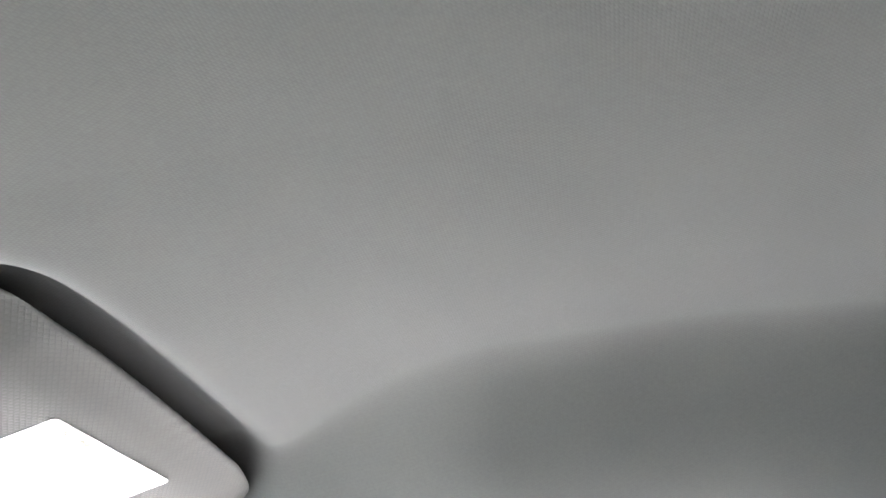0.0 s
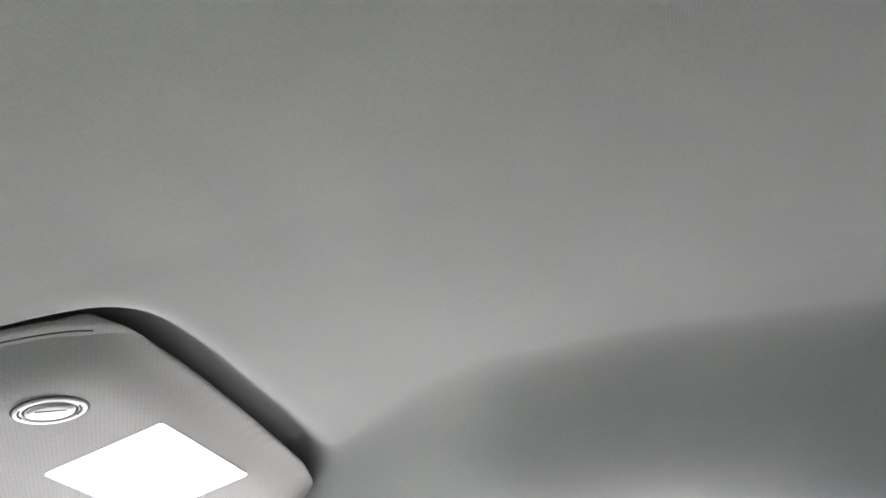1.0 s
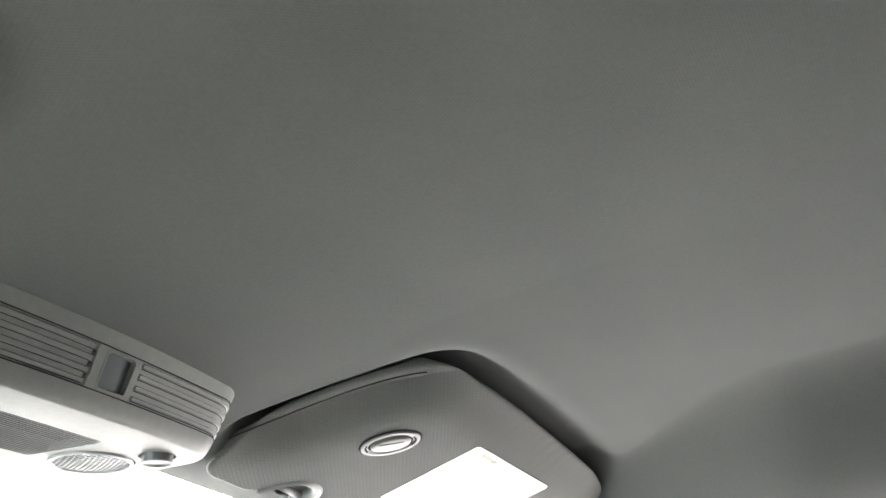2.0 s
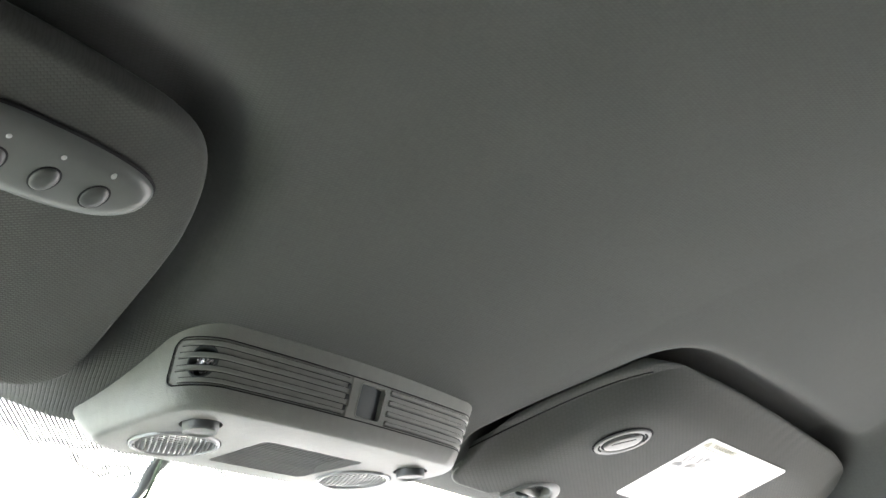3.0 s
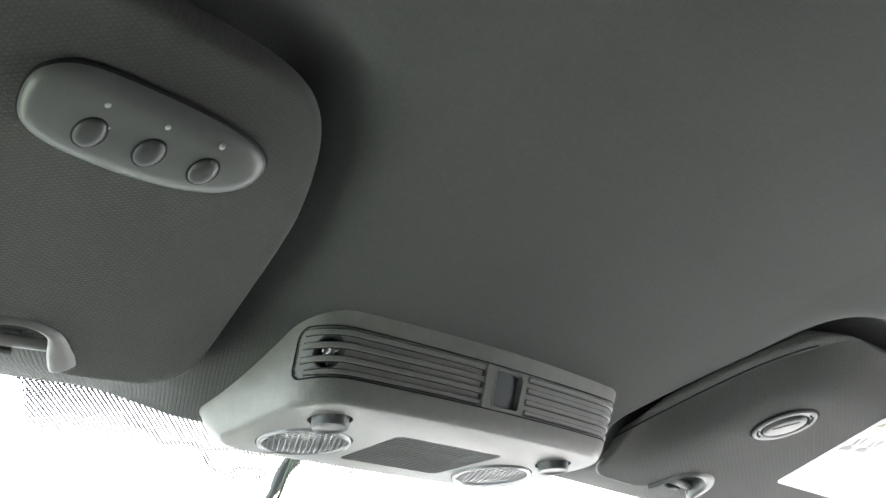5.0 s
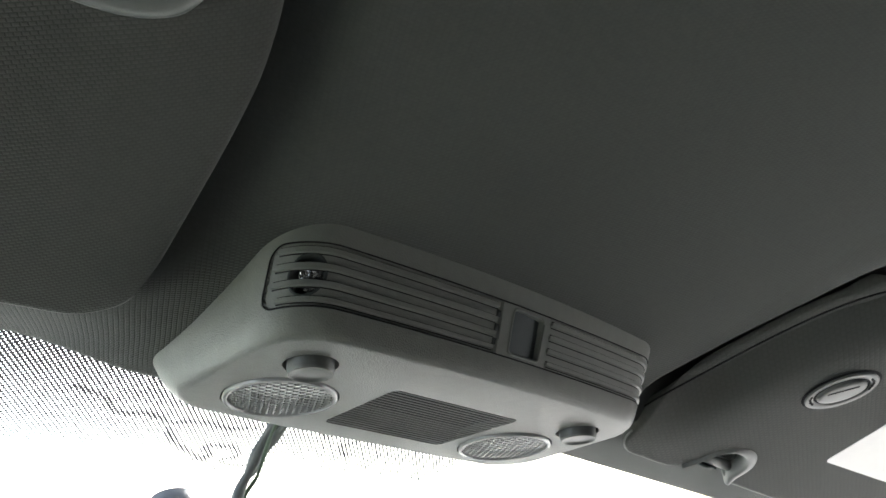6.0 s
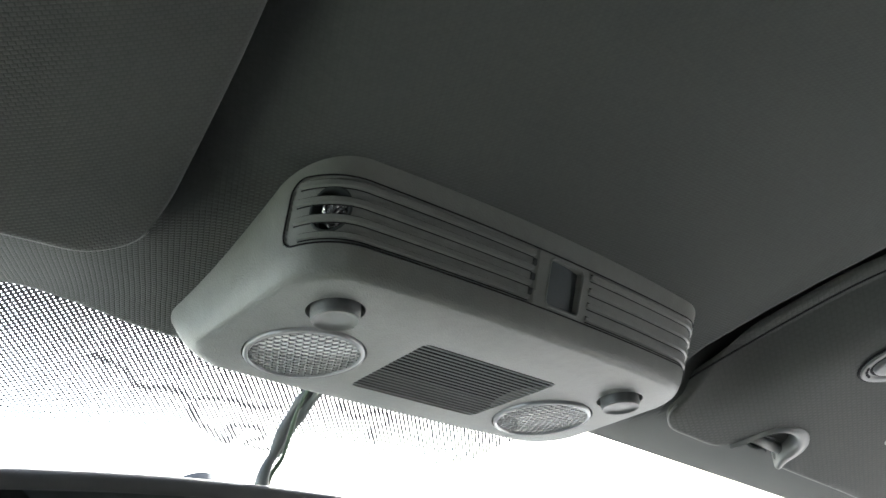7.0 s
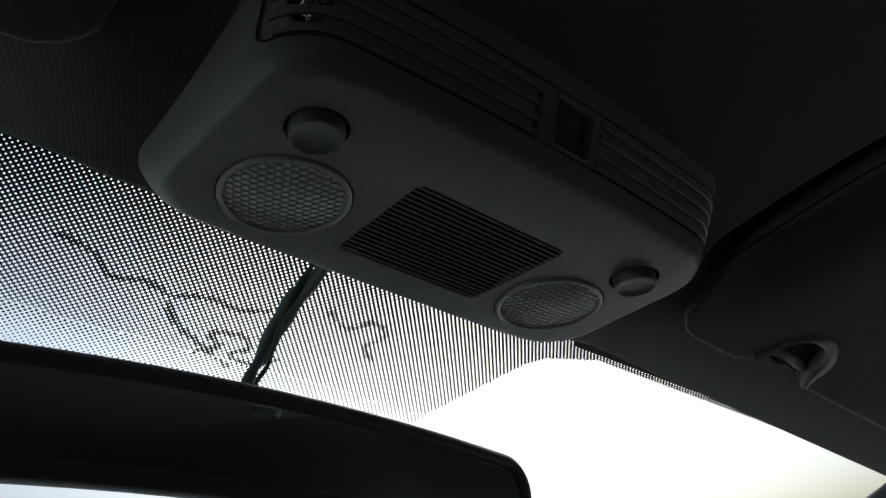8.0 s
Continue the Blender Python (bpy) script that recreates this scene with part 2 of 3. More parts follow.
ROOF_Y = np.array([-2.0, -1.2, -0.6, -0.35, -0.25, -0.20, -0.12, -0.085, -0.05, -0.02, 0.02, 0.05])
ROOF_Z = np.array([0.03, 0.095, 0.103, 0.093, 0.081, 0.0705, 0.0515, 0.0430, 0.0340, 0.0265, 0.0200, 0.0185])


def roof_z(x, y):
    """The headliner without the hollows for the visors."""
    ax = np.abs(x)
    z = sum(np.interp(y + d, ROOF_Y, ROOF_Z) for d in (-0.03, -0.015, 0, 0.015, 0.03)) / 5
    z = z - 0.05 * np.maximum(0, ax - 0.15) * smoothstep(-0.6, -0.2, y)
    # behind the visors the cloth bends down to the door seal and flattens out there
    ahead = smoothstep(-0.44, -0.20, y)
    start = 0.415 + 0.140 * ahead
    u = np.clip((ax - start) / (0.665 - start), 0, 1)
    z = z - (0.104 - 0.036 * ahead + 0.013 * smoothstep(-0.58, -0.84, y)) * (0.55 * u**2 * (6 - 8 * u + 3 * u**2) + 0.45 * u**3 * (10 - 15 * u + 6 * u**2))
    # in front of the visors the header hangs lower and curls up to its front lip
    w = smoothstep(0.125, 0.185, ax) * smoothstep(-0.07, -0.02, y)
    header = 0.0165 + 0.010 * np.clip((y + 0.02) / 0.07, 0, 1) ** 1.6 - 0.045 * (ax - 0.2)
    return z * (1 - w) + header * w


def hollow(x, y):
    """How far the headliner is raised over the visors, 0 to 1."""
    ax = np.abs(x).ravel()
    p = np.stack([ax, y.ravel()], 1)
    a, b = VISOR, np.roll(VISOR, -1, 0)
    near = (p[:, 0] > 0.13) & (p[:, 0] < 0.68) & (p[:, 1] > -0.29) & (p[:, 1] < 0.02)
    out = np.zeros(len(p))
    q = p[near]
    best, inside = np.full(len(q), 9.0), np.zeros(len(q), bool)
    for (x0, y0), (x1, y1) in zip(a, b):
        w = np.array([x1 - x0, y1 - y0])
        t = np.clip(((q - (x0, y0)) @ w) / (w @ w + 1e-12), 0, 1)
        best = np.minimum(best, np.hypot(q[:, 0] - x0 - t * w[0], q[:, 1] - y0 - t * w[1]))
        if y1 != y0:
            inside ^= ((y0 > q[:, 1]) != (y1 > q[:, 1])) & (q[:, 0] < (x1 - x0) * (q[:, 1] - y0) / (y1 - y0) + x0)
    far = np.where(inside, -best, best)
    rear = smoothstep(-0.15, -0.24, q[:, 1])
    width = 0.018
    front = smoothstep(-0.035, -0.075, q[:, 1])
    # a crisp step along the inner border, a soft fade along the rear one and round the driver's visor
    soft = np.where(x.ravel()[near] < 0, 1.0, rear)
    crisp = 1 - smoothstep(0, 1, (far - 0.0015) / width)
    faded = (1 - smoothstep(-0.014, 0.056, far)) ** 2.4
    out[near] = (crisp * (1 - soft) + faded * soft) * front
    return out.reshape(x.shape)


# ---- the setting ----
def grid_lines(*spans):
    return np.unique(np.concatenate([np.linspace(a, b, n) for a, b, n in spans]).round(5))


def headliner():
    half = grid_lines((0, 0.13, 14), (0.13, 0.26, 90), (0.26, 0.56, 70), (0.56, 0.66, 28))
    xs = np.concatenate([-half[:0:-1], half])
    ys = grid_lines((-2.0, -0.7, 30), (-0.7, -0.3, 34), (-0.3, -0.17, 80), (-0.17, 0.05, 100))
    x, y = np.meshgrid(xs, ys)
    z = roof_z(x, y) + np.where(x > 0, 0.032, 0.027) * hollow(x, y)
    # on the driver's side the header reaches a little further forward
    reach = smoothstep(0.13, 0.19, -x) * smoothstep(0.0, 0.05, y)
    y, z = y + 0.017 * reach, z + 0.0055 * reach
    # the front lip rolls upwards
    verts = np.stack([x, y, z], -1).reshape(-1, 3)
    nx, ny = len(xs), len(ys)
    faces = [(j * nx + i, j * nx + i + 1, (j + 1) * nx + i + 1, (j + 1) * nx + i) for j in range(ny - 1) for i in range(nx - 1)]
    lip = []
    for k, (dy, dz) in enumerate(((0.003, 0.0008), (0.0045, 0.003), (0.004, 0.0065), (0.001, 0.009), (-0.03, 0.016))):
        lip.append(np.stack([xs, y[-1] + dy, z[-1] + dz], 1))
    base = len(verts)
    verts = np.concatenate([verts, *lip])
    rows = [[(ny - 1) * nx + i for i in range(nx)]] + [[base + k * nx + i for i in range(nx)] for k in range(len(lip))]
    faces += [(a[i], a[i + 1], b[i + 1], b[i]) for a, b in zip(rows, rows[1:]) for i in range(nx - 1)]
    ob = raw("headliner", verts, faces, cloth, smooth=True)
    return tagged(ob, "grey knitted cloth headliner, sunken round the sun visors", "headliner", kind="structure")


headliner()


def box(name, lo, hi, mat, parent=None, bevel=0.0, label=""):
    bm = bmesh.new()
    bmesh.ops.create_cube(bm, size=1)
    for v in bm.verts:
        v.co = [a + (c + 0.5) * (b - a) for a, b, c in zip(lo, hi, v.co)]
    if bevel:
        bmesh.ops.bevel(bm, geom=bm.edges[:], offset=bevel, segments=2, affect="EDGES")
    return part(name, bm, mat, parent, label, smooth=False)


def glass_z(y):
    """The windshield's inner face: steeper towards the bonnet."""
    return 0.028 - 0.3 * (y - 0.18) - 0.28 * np.maximum(0, y - 0.25) ** 1.3


# roof panel over the cloth, so that no light comes through it
ry = np.concatenate([np.linspace(-2.05, -0.4, 8), np.linspace(-0.3, 0.07, 9)])
roof = raw("roof_panel", [(x, y, float(np.interp(y, ROOF_Y, ROOF_Z)) + (0.070 if y < 0.03 else 0.048)) for y in ry for x in (-0.71, 0.71)],
           [(2 * k, 2 * k + 1, 2 * k + 3, 2 * k + 2) for k in range(len(ry) - 1)], cabin_dark)
tagged(roof, "plain roof panel above the headliner", "roof", kind="structure")
for side, name in ((-1, "roof_rail_driver"), (1, "roof_rail_passenger")):
    x0, x1 = sorted((side * 0.658, side * 0.72))
    rail = box(name, (x0, -2.05, 0.025), (x1, 0.08, 0.17), cloth, bevel=0.006)
    tagged(rail, "plain grey roof rail above the door", "roof rail", kind="structure")
    ys = np.linspace(-1.3, 0.02, 60)
    seal = part("door_seal", tube([(side * 0.652, y, float(roof_z(np.array(0.652), np.array(y))) - 0.004) for y in ys], 0.006, 10), rubber)
    tagged(seal, "dark rubber door seal along the headliner", "door seal", kind="structure")
    x0, x1 = sorted((side * 0.70, side * 0.76))
    wall = box("door_wall_driver" if side < 0 else "door_wall_passenger", (x0, -2.0, -1.2), (x1, 1.1, -0.48), cabin_cloth)
    tagged(wall, "plain grey door trim below the windows", "wall", kind="structure")
    # unseen walls added over the rear side windows to cut their light
    for y0, y1, nm in ((-2.0, -0.56 if side > 0 else -0.10, "window_blocker"),):
        pillar = box(nm, (x0, y0, -0.48), (x1, y1, 0.032), cabin_cloth, bevel=0.01)
        tagged(pillar, "plain grey wall added over the rear side windows to block their light", "pillar", kind="structure")
    a_pillar = part("a_pillar", tube([(side * 0.735, 0.06, 0.03), (side * 0.79, 0.5, -0.12), (side * 0.83, 1.05, -0.44)], 0.035, 10), cabin_cloth)
    tagged(a_pillar, "plain grey pillar beside the windshield", "pillar", kind="structure")

floor = box("floor", (-0.76, -2.2, -1.25), (0.76, 1.1, -1.2), cabin_cloth)
tagged(floor, "plain grey cabin floor carpet", "floor", kind="structure")
dash = box("dash_wall", (-0.76, 0.42, -1.2), (0.76, 1.1, -0.43), cabin_dark, bevel=0.02)
tagged(dash, "plain grey dashboard wall below the windshield", "dashboard", kind="structure")
# unseen wall, raised to the roof to keep out light from behind
back = box("back_wall", (-0.76, -2.25, -1.2), (0.76, -2.0, 0.02), cabin_cloth, bevel=0.02)
tagged(back, "plain grey wall closing the cabin behind, raised to block light from the rear window", "wall", kind="structure")
ground = raw("ground", [(-400, -400, -1.55), (400, -400, -1.55), (400, 400, -1.55), (-400, 400, -1.55)], [(0, 1, 2, 3)], asphalt)
tagged(ground, "unseen asphalt strip; concrete apron, lawn and paving beside it added to bounce light in", "ground", kind="structure")


def windshield():
    top = thing("windshield", "clear windshield with black printed dots along its top", "windshield", kind="structure")
    ys = np.concatenate([np.linspace(0.055, 0.3, 8), np.linspace(0.35, 1.08, 12)])
    bm = bmesh.new()
    rows = [[bm.verts.new((x, y, float(glass_z(y)) + lift)) for x in np.linspace(-0.80, 0.80, 9)] for lift in (0.0, 0.005) for y in ys]
    n = len(ys)
    for layer in (0, n):
        for j in range(n - 1):
            for i in range(8):
                bm.faces.new((rows[layer + j][i], rows[layer + j][i + 1], rows[layer + j + 1][i + 1], rows[layer + j + 1][i]))
    pane = part("pane", bm, glass, top)
    pane.visible_shadow = False
    # printed dots: a dark net with growing holes, then shrinking dots
    pitch = 0.00355
    verts, faces = [], []

    def put(x, y):
        verts.append((x, y, float(glass_z(y)) - 0.0012))
        return len(verts) - 1

    def edge(y):
        """Half the printed width: a broad patch behind the mirror, a narrow band along the top."""
        if y < 0.099:
            return 0.64
        return 0.1975 - 0.45 * (y - 0.1214) + (0.040 * ((0.1214 - y) / 0.0224) ** 2 if y < 0.1214 else 0.0)

    # scribbled lines along which the holes of the print are smaller and its dots larger
    lines = ([(-0.120, 0.139), (-0.100, 0.144), (-0.086, 0.155), (-0.068, 0.152), (-0.052, 0.157), (-0.042, 0.172), (-0.020, 0.184), (0.006, 0.197)],
             [(-0.018, 0.193), (-0.006, 0.183), (-0.016, 0.176), (0.0, 0.170), (0.012, 0.178), (0.004, 0.188), (0.022, 0.190), (0.034, 0.180)],
             [(0.040, 0.133), (0.058, 0.140), (0.070, 0.130), (0.085, 0.136), (0.078, 0.150), (0.092, 0.160)],
             [(-0.052, 0.157), (-0.030, 0.150), (-0.012, 0.152), (0.006, 0.146)])
    marks = np.concatenate([spline(line, 14) for line in lines])
    rows_n = int((0.228 - 0.062) / (pitch / 2))
    for j in range(rows_n):
        y = 0.062 + j * pitch / 2
        wide = min(edge(y), 0.64)
        v = (y - 0.085) / (0.214 - 0.085)
        reach = int(wide / pitch)
        for i in range(-reach, reach + 1):
            x = (i + 0.5 * (j % 2)) * pitch
            if abs(x) > wide or x < -0.222:
                continue
            fade = v + 0.02 * noise.noise((x * 30, y * 30, 0))
            if abs(x) > 0.215 and y < 0.093:
                hole = 0.0
            else:
                hole = 0.00045 + 0.00073 * max(0.0, fade) if fade < 0.84 else None
            h = pitch / 2
            on_mark = np.min((marks[:, 0] - x) ** 2 + (marks[:, 1] - y) ** 2) < (0.0017 + 0.0010 * noise.noise((x * 90, y * 90, 3))) ** 2
            if on_mark and hole is not None:
                hole *= 0.60
            if hole is not None and hole < 0.00112:
                if hole == 0.0:
                    faces.append([put(x + h, y), put(x, y + h), put(x - h, y), put(x, y - h)])
                    continue
                outer, inner = [], []
                for k in range(8):
                    a = k * math.pi / 4
                    r = h if k % 2 == 0 else h / math.sqrt(2)
                    outer.append(put(x + r * math.cos(a), y + r * math.sin(a)))
                    inner.append(put(x + hole * math.cos(a), y + hole * math.sin(a)))
                faces.extend([outer[k], outer[(k + 1) % 8], inner[(k + 1) % 8], inner[k]] for k in range(8))
            else:
                r = 0.00104 - 0.0020 * max(0.0, fade - 0.84) + (0.0003 if on_mark else 0.0)
                if r > 0.00015:
                    faces.append([put(x + h + r * math.cos(k * math.pi / 3), y + r * math.sin(k * math.pi / 3)) for k in range(6)])
    dots = raw("printed_dots", verts, faces, frit_paint, top, label="black printed dots fading out downwards")
    dots["kind"] = "stuff"


windshield()


# ---- the overhead console ----
LEVEL_Z = np.array([0.0, 0.0006, 0.0018, 0.0035, 0.0075, 0.012, 0.020, 0.045, 0.070])
LEVEL_W = np.array([0.1192, 0.1210, 0.1224, 0.1233, 0.1250, 0.1262, 0.1277, 0.1315, 0.1350])
LEVEL_R = np.array([-0.0728, -0.0744, -0.0756, -0.0765, -0.0779, -0.0791, -0.0819, -0.0912, -0.1000])
LEVEL_F = np.array([0.0315, 0.0335, 0.0352, 0.0370, 0.0412, 0.0447, 0.0500, 0.0610, 0.0700])
CORNER_R, CORNER_F = 0.027, 0.026


def console_at(z):
    return (np.interp(z, LEVEL_Z, LEVEL_W), np.interp(z, LEVEL_Z, LEVEL_R), np.interp(z, LEVEL_Z, LEVEL_F))


def console_rear(s, z):
    """The place on the console's wall s metres along from the middle of its rear face (passenger side positive), and the way outwards."""
    w, r, f = console_at(z)
    side = 1 if s >= 0 else -1
    a = abs(s)
    flat = w - CORNER_R
    if a <= flat:
        bow = 0.0035 * (1 - (a / flat) ** 2)
        return Vector((s, r - bow, z)), Vector((0, -1, 0))
    turn = min((a - flat) / CORNER_R, math.pi / 2)
    rest = max(0.0, a - flat - CORNER_R * math.pi / 2)
    out = Vector((side * math.sin(turn), -math.cos(turn), 0))
    return Vector((side * flat, r + CORNER_R, z)) + CORNER_R * out + Vector((0, rest, 0)), out


PANEL = (-0.1365, 0.1330, 0.0120, 0.0363)
BULB_AT, BULB_R = (-0.1185, 0.0244), 0.0079


def recess(s, z):
    """How deep the rear wall lies behind its general face: the louvred field, and the lamp's hole in it."""
    s0, s1, z0, z1 = PANEL
    r = 0.006
    dx, dz = max(s0 + r - s, s - s1 + r, 0.0), max(z0 + r - z, z - z1 + r, 0.0)
    inside = r - math.hypot(dx, dz) if dx > 0 or dz > 0 else r
    if inside <= 0:
        return 0.0
    if -0.0120 < s < 0.0225:
        return 0.0042 if -0.0036 < s < 0.0180 and 0.0148 < z < 0.0340 else 0.0
    far = math.hypot(s - BULB_AT[0], z - BULB_AT[1])
    return 0.0100 if far < BULB_R - 0.0004 else 0.0011


def console_outline(z, n_rear=420, n_front=36):
    """Anticlockwise from above: rear wall from the driver's to the passenger's side, then the front."""
    w, r, f = console_at(z)
    length = w - CORNER_R + CORNER_R * math.pi / 2 + (f - CORNER_F - r - CORNER_R) * 0.98
    rear = []
    for s in np.linspace(-length, length, n_rear):
        p, out = console_rear(s, z)
        rear.append(p - recess(s, z) * out)
    front = []
    for k in range(n_front):
        u = k / (n_front - 1)
        if u < 0.35:
            a = u / 0.35 * math.pi / 2
            front.append(Vector((w - CORNER_F + CORNER_F * math.cos(a), f - CORNER_F + CORNER_F * math.sin(a), z)))
        elif u <= 0.65:
            v = (u - 0.35) / 0.30
            front.append(Vector(((w - CORNER_F) * (1 - 2 * v), f + 0.0015 * math.sin(v * math.pi), z)))
        else:
            a = (u - 0.65) / 0.35 * math.pi / 2
            front.append(Vector((-w + CORNER_F - CORNER_F * math.sin(a), f - CORNER_F + CORNER_F * math.cos(a), z)))
    return rear + front


LENS_AT, LENS_R = (0.0782, -0.0036), 0.0270
BUTTON_AT, BUTTON_R = (0.0923, -0.0468), 0.0101


def grille_outline():
    return anticlockwise(np.array([(-0.0390, 0.0125), (-0.0380, 0.0145), (-0.0358, 0.0154), (0.0398, 0.0154), (0.0418, 0.0145), (0.0428, 0.0125),
                                   (0.0468, -0.0400), (0.0460, -0.0425), (0.0440, -0.0434), (-0.0370, -0.0434), (-0.0392, -0.0425), (-0.0402, -0.0400)]))


def overhead_console():
    top = thing("overhead_console", "grey grained plastic overhead console with two reading lights", "console")
    # shell: wall of lofted outlines, underside with real openings
    zs = [0.0, 0.0003, 0.0006, 0.0012, 0.0018, 0.0026, 0.0035, 0.0055, 0.0075, 0.010, 0.012]
    zs += list(np.linspace(0.0123, 0.0360, 44)) + [0.0364, 0.038, 0.041, 0.045, 0.052, 0.060]
    bm = loft([console_outline(z) for z in zs], False, False)
    bm.verts.ensure_lookup_table()
    rim = [bm.verts[i] for i in range(len(console_outline(0)))]
    bm.edges.ensure_lookup_table()
    edges = [bm.edges.get((rim[i], rim[(i + 1) % len(rim)])) for i in range(len(rim))]
    holes = [circle(s * LENS_AT[0], LENS_AT[1], LENS_R + 0.0009, n=40) for s in (-1, 1)]
    holes += [circle(s * BUTTON_AT[0], BUTTON_AT[1], BUTTON_R + 0.0022, n=28) for s in (-1, 1)]
    holes.append(grille_outline())
    for hole in holes:
        low = [bm.verts.new((x, y, 0)) for x, y in hole]
        high = [bm.verts.new((x, y, 0.008 if len(hole) > 20 else 0.0010)) for x, y in hole]
        n = len(low)
        for i in range(n):
            edges.append(bm.edges.new((low[i], low[(i + 1) % n])))
            bm.faces.new((low[i], low[(i + 1) % n], high[(i + 1) % n], high[i]))
    bmesh.ops.triangle_fill(bm, edges=edges, use_beauty=True)
    shell = part("shell", bm, plastic, top)
    shell.data.set_sharp_from_angle(angle=radians(38))

    # black plate added in place of the console's unlit inside
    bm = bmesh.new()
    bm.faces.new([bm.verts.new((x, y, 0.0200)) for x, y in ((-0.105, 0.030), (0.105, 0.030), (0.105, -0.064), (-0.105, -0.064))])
    part("unlit_inside", bm, gap_black, top, "black plate added for the unlit inside behind the openings", smooth=False)

    # speaker grille
    count = 19
    for k in range(count):
        y = 0.0148 - (k + 0.5) * (0.0148 + 0.0428) / count
        f = (0.0148 - y) / 0.058
        left, right = -0.0386 - 0.0016 * f, 0.0422 + 0.0046 * f
        bm = bmesh.new()
        prof = [(-0.00045, 0.0004), (-0.00045, 0.0002), (-0.00025, 0.0), (0.00025, 0.0), (0.00045, 0.0002), (0.00045, 0.0004)]
        loft([[(x, y + dy, dz) for dy, dz in prof] for x in (left, right)], bm=bm)
        part("slat", bm, grille_plastic, top, smooth=False)

    # reading lights with a honeycomb lens
    for s in (-1, 1):
        cx, cy = s * LENS_AT[0], LENS_AT[1]
        light = part("reading_light", loft([[(x, y, z) for x, y in circle(cx, cy, r, n=40)] for r, z in
                     ((LENS_R + 0.0001, 0.0010), (LENS_R + 0.0001, -0.0008), (LENS_R - 0.0004, -0.0013), (LENS_R - 0.0020, -0.0016), (LENS_R - 0.0023, -0.0008), (LENS_R - 0.0024, 0.004))],
                     False, False), lens_ridge, top, "round reading light with a clear honeycomb lens")
        bowl = part("bowl", loft([[(x, y, z) for x, y in circle(cx, cy, r, n=32)] for r, z in
                    ((LENS_R - 0.001, 0.0012), (LENS_R - 0.003, 0.0050), (0.014, 0.0090), (0.003, 0.0100))], False, True), reflector, light)
        # honeycomb: proud ridges round shallow cells, slightly domed
        def dome(far, depth):
            return -0.0010 - depth * (1 - (far / LENS_R) ** 2)

        limit = LENS_R - 0.0011
        verts, faces, known = [], [], {}

        def corner_at(x, y, sink):
            """The comb's vertex at x, y from the lens's middle; neighbours share theirs."""
            far = math.hypot(x, y)
            if far > limit:
                x, y, far = x * limit / far, y * limit / far, limit
            key = (round(x, 5), round(y, 5), round(sink, 5))
            if key not in known:
                known[key] = len(verts)
                verts.append((cx + x, cy + y, dome(far, 0.0019) + 0.0007 + sink))
            return known[key]

        cell = 0.0036
        reach = int(LENS_R / cell) + 2
        for j in range(-reach * 2, reach * 2):
            for i in range(-reach, reach + 1):
                hx, hy = (i + 0.5 * (j % 2)) * cell, j * cell * 0.866
                if math.hypot(hx, hy) > limit - 0.0004:
                    continue
                rings = [[corner_at(hx + cell * q * math.cos((k + 0.5) * math.pi / 3), hy + cell * q * math.sin((k + 0.5) * math.pi / 3), sink)
                          for k in range(6)] for q, sink in ((0.577, 0.0), (0.515, 0.0), (0.465, 0.0007), (0.34, 0.00058), (0.17, 0.00054))]
                for a, b in zip(rings, rings[1:]):
                    for k in range(6):
                        face = list(dict.fromkeys((a[k], a[(k + 1) % 6], b[(k + 1) % 6], b[k])))
                        if len(face) > 2:
                            faces.append((face, 1 if a is rings[2] or a is rings[3] else 0))
                faces.append((rings[-1], 1))
        comb = raw("honeycomb_lens", verts, [f for f, _ in faces], lens_ridge, light, False, "clear honeycomb lens")
        comb.data.materials.append(lens_cell)
        comb.data.polygons.foreach_set("material_index", [m for _, m in faces])
        comb.data.polygons.foreach_set("use_smooth", [m == 1 for _, m in faces])
        # push button
        bx, by = s * BUTTON_AT[0], BUTTON_AT[1]
        button = part("push_button", loft([[(x, y, z) for x, y in circle(bx, by, r, n=32)] for r, z in
             ((BUTTON_R - 0.0001, -0.0031), (BUTTON_R - 0.0002, -0.0039), (BUTTON_R - 0.0006, -0.0045), (BUTTON_R - 0.0011, -0.0045),
              (BUTTON_R - 0.0018, -0.0040), (0.004, -0.0037))], False, True), plastic_smooth, top, "round push button")
        # pale ring paints the glint along the button's chamfer
        edge_ring = [(x, y, -0.0044) for x, y in circle(bx, by, BUTTON_R - 0.0005, n=32)]
        part("edge_glint", tube(edge_ring + edge_ring[:1], 0.00035, 6), rim_plastic, button, "pale ring drawn as the glint on the button's edge")
        # the skirt's colour is darkened for the shade on the button's side
        part("button_skirt", loft([[(x, y, z) for x, y in circle(bx, by, r, n=32)] for r, z in
             ((BUTTON_R + 0.0004, 0.005), (BUTTON_R + 0.0002, -0.0029), (BUTTON_R - 0.0002, -0.0035))], False, False), shaded_skirt, button, "skirt of the button, coloured darker as its shaded side")

    # louvred panel on the rear wall
    def band(s0, s1, z0, z1, out0, out1, n, mat, name, parent, label="", thick=0.0012):
        """A bar that follows the wall from s0 to s1, z0 to z1 high, standing out0 to out1 proud."""
        loops = []
        for s in np.linspace(s0, s1, n):
            loop = []
            h = min(0.0006, 0.25 * (z1 - z0))
            for z, o in ((z0, out0), (z0 + h, out1), *((z, out1) for z in np.linspace(z0, z1, 2 + int((z1 - z0) / 0.003))[1:-1]), (z1 - h, out1), (z1, out0)):
                p, out = console_rear(s, z)
                loop.append(p + o * out)
            for z in (z1, z0):
                p, out = console_rear(s, z)
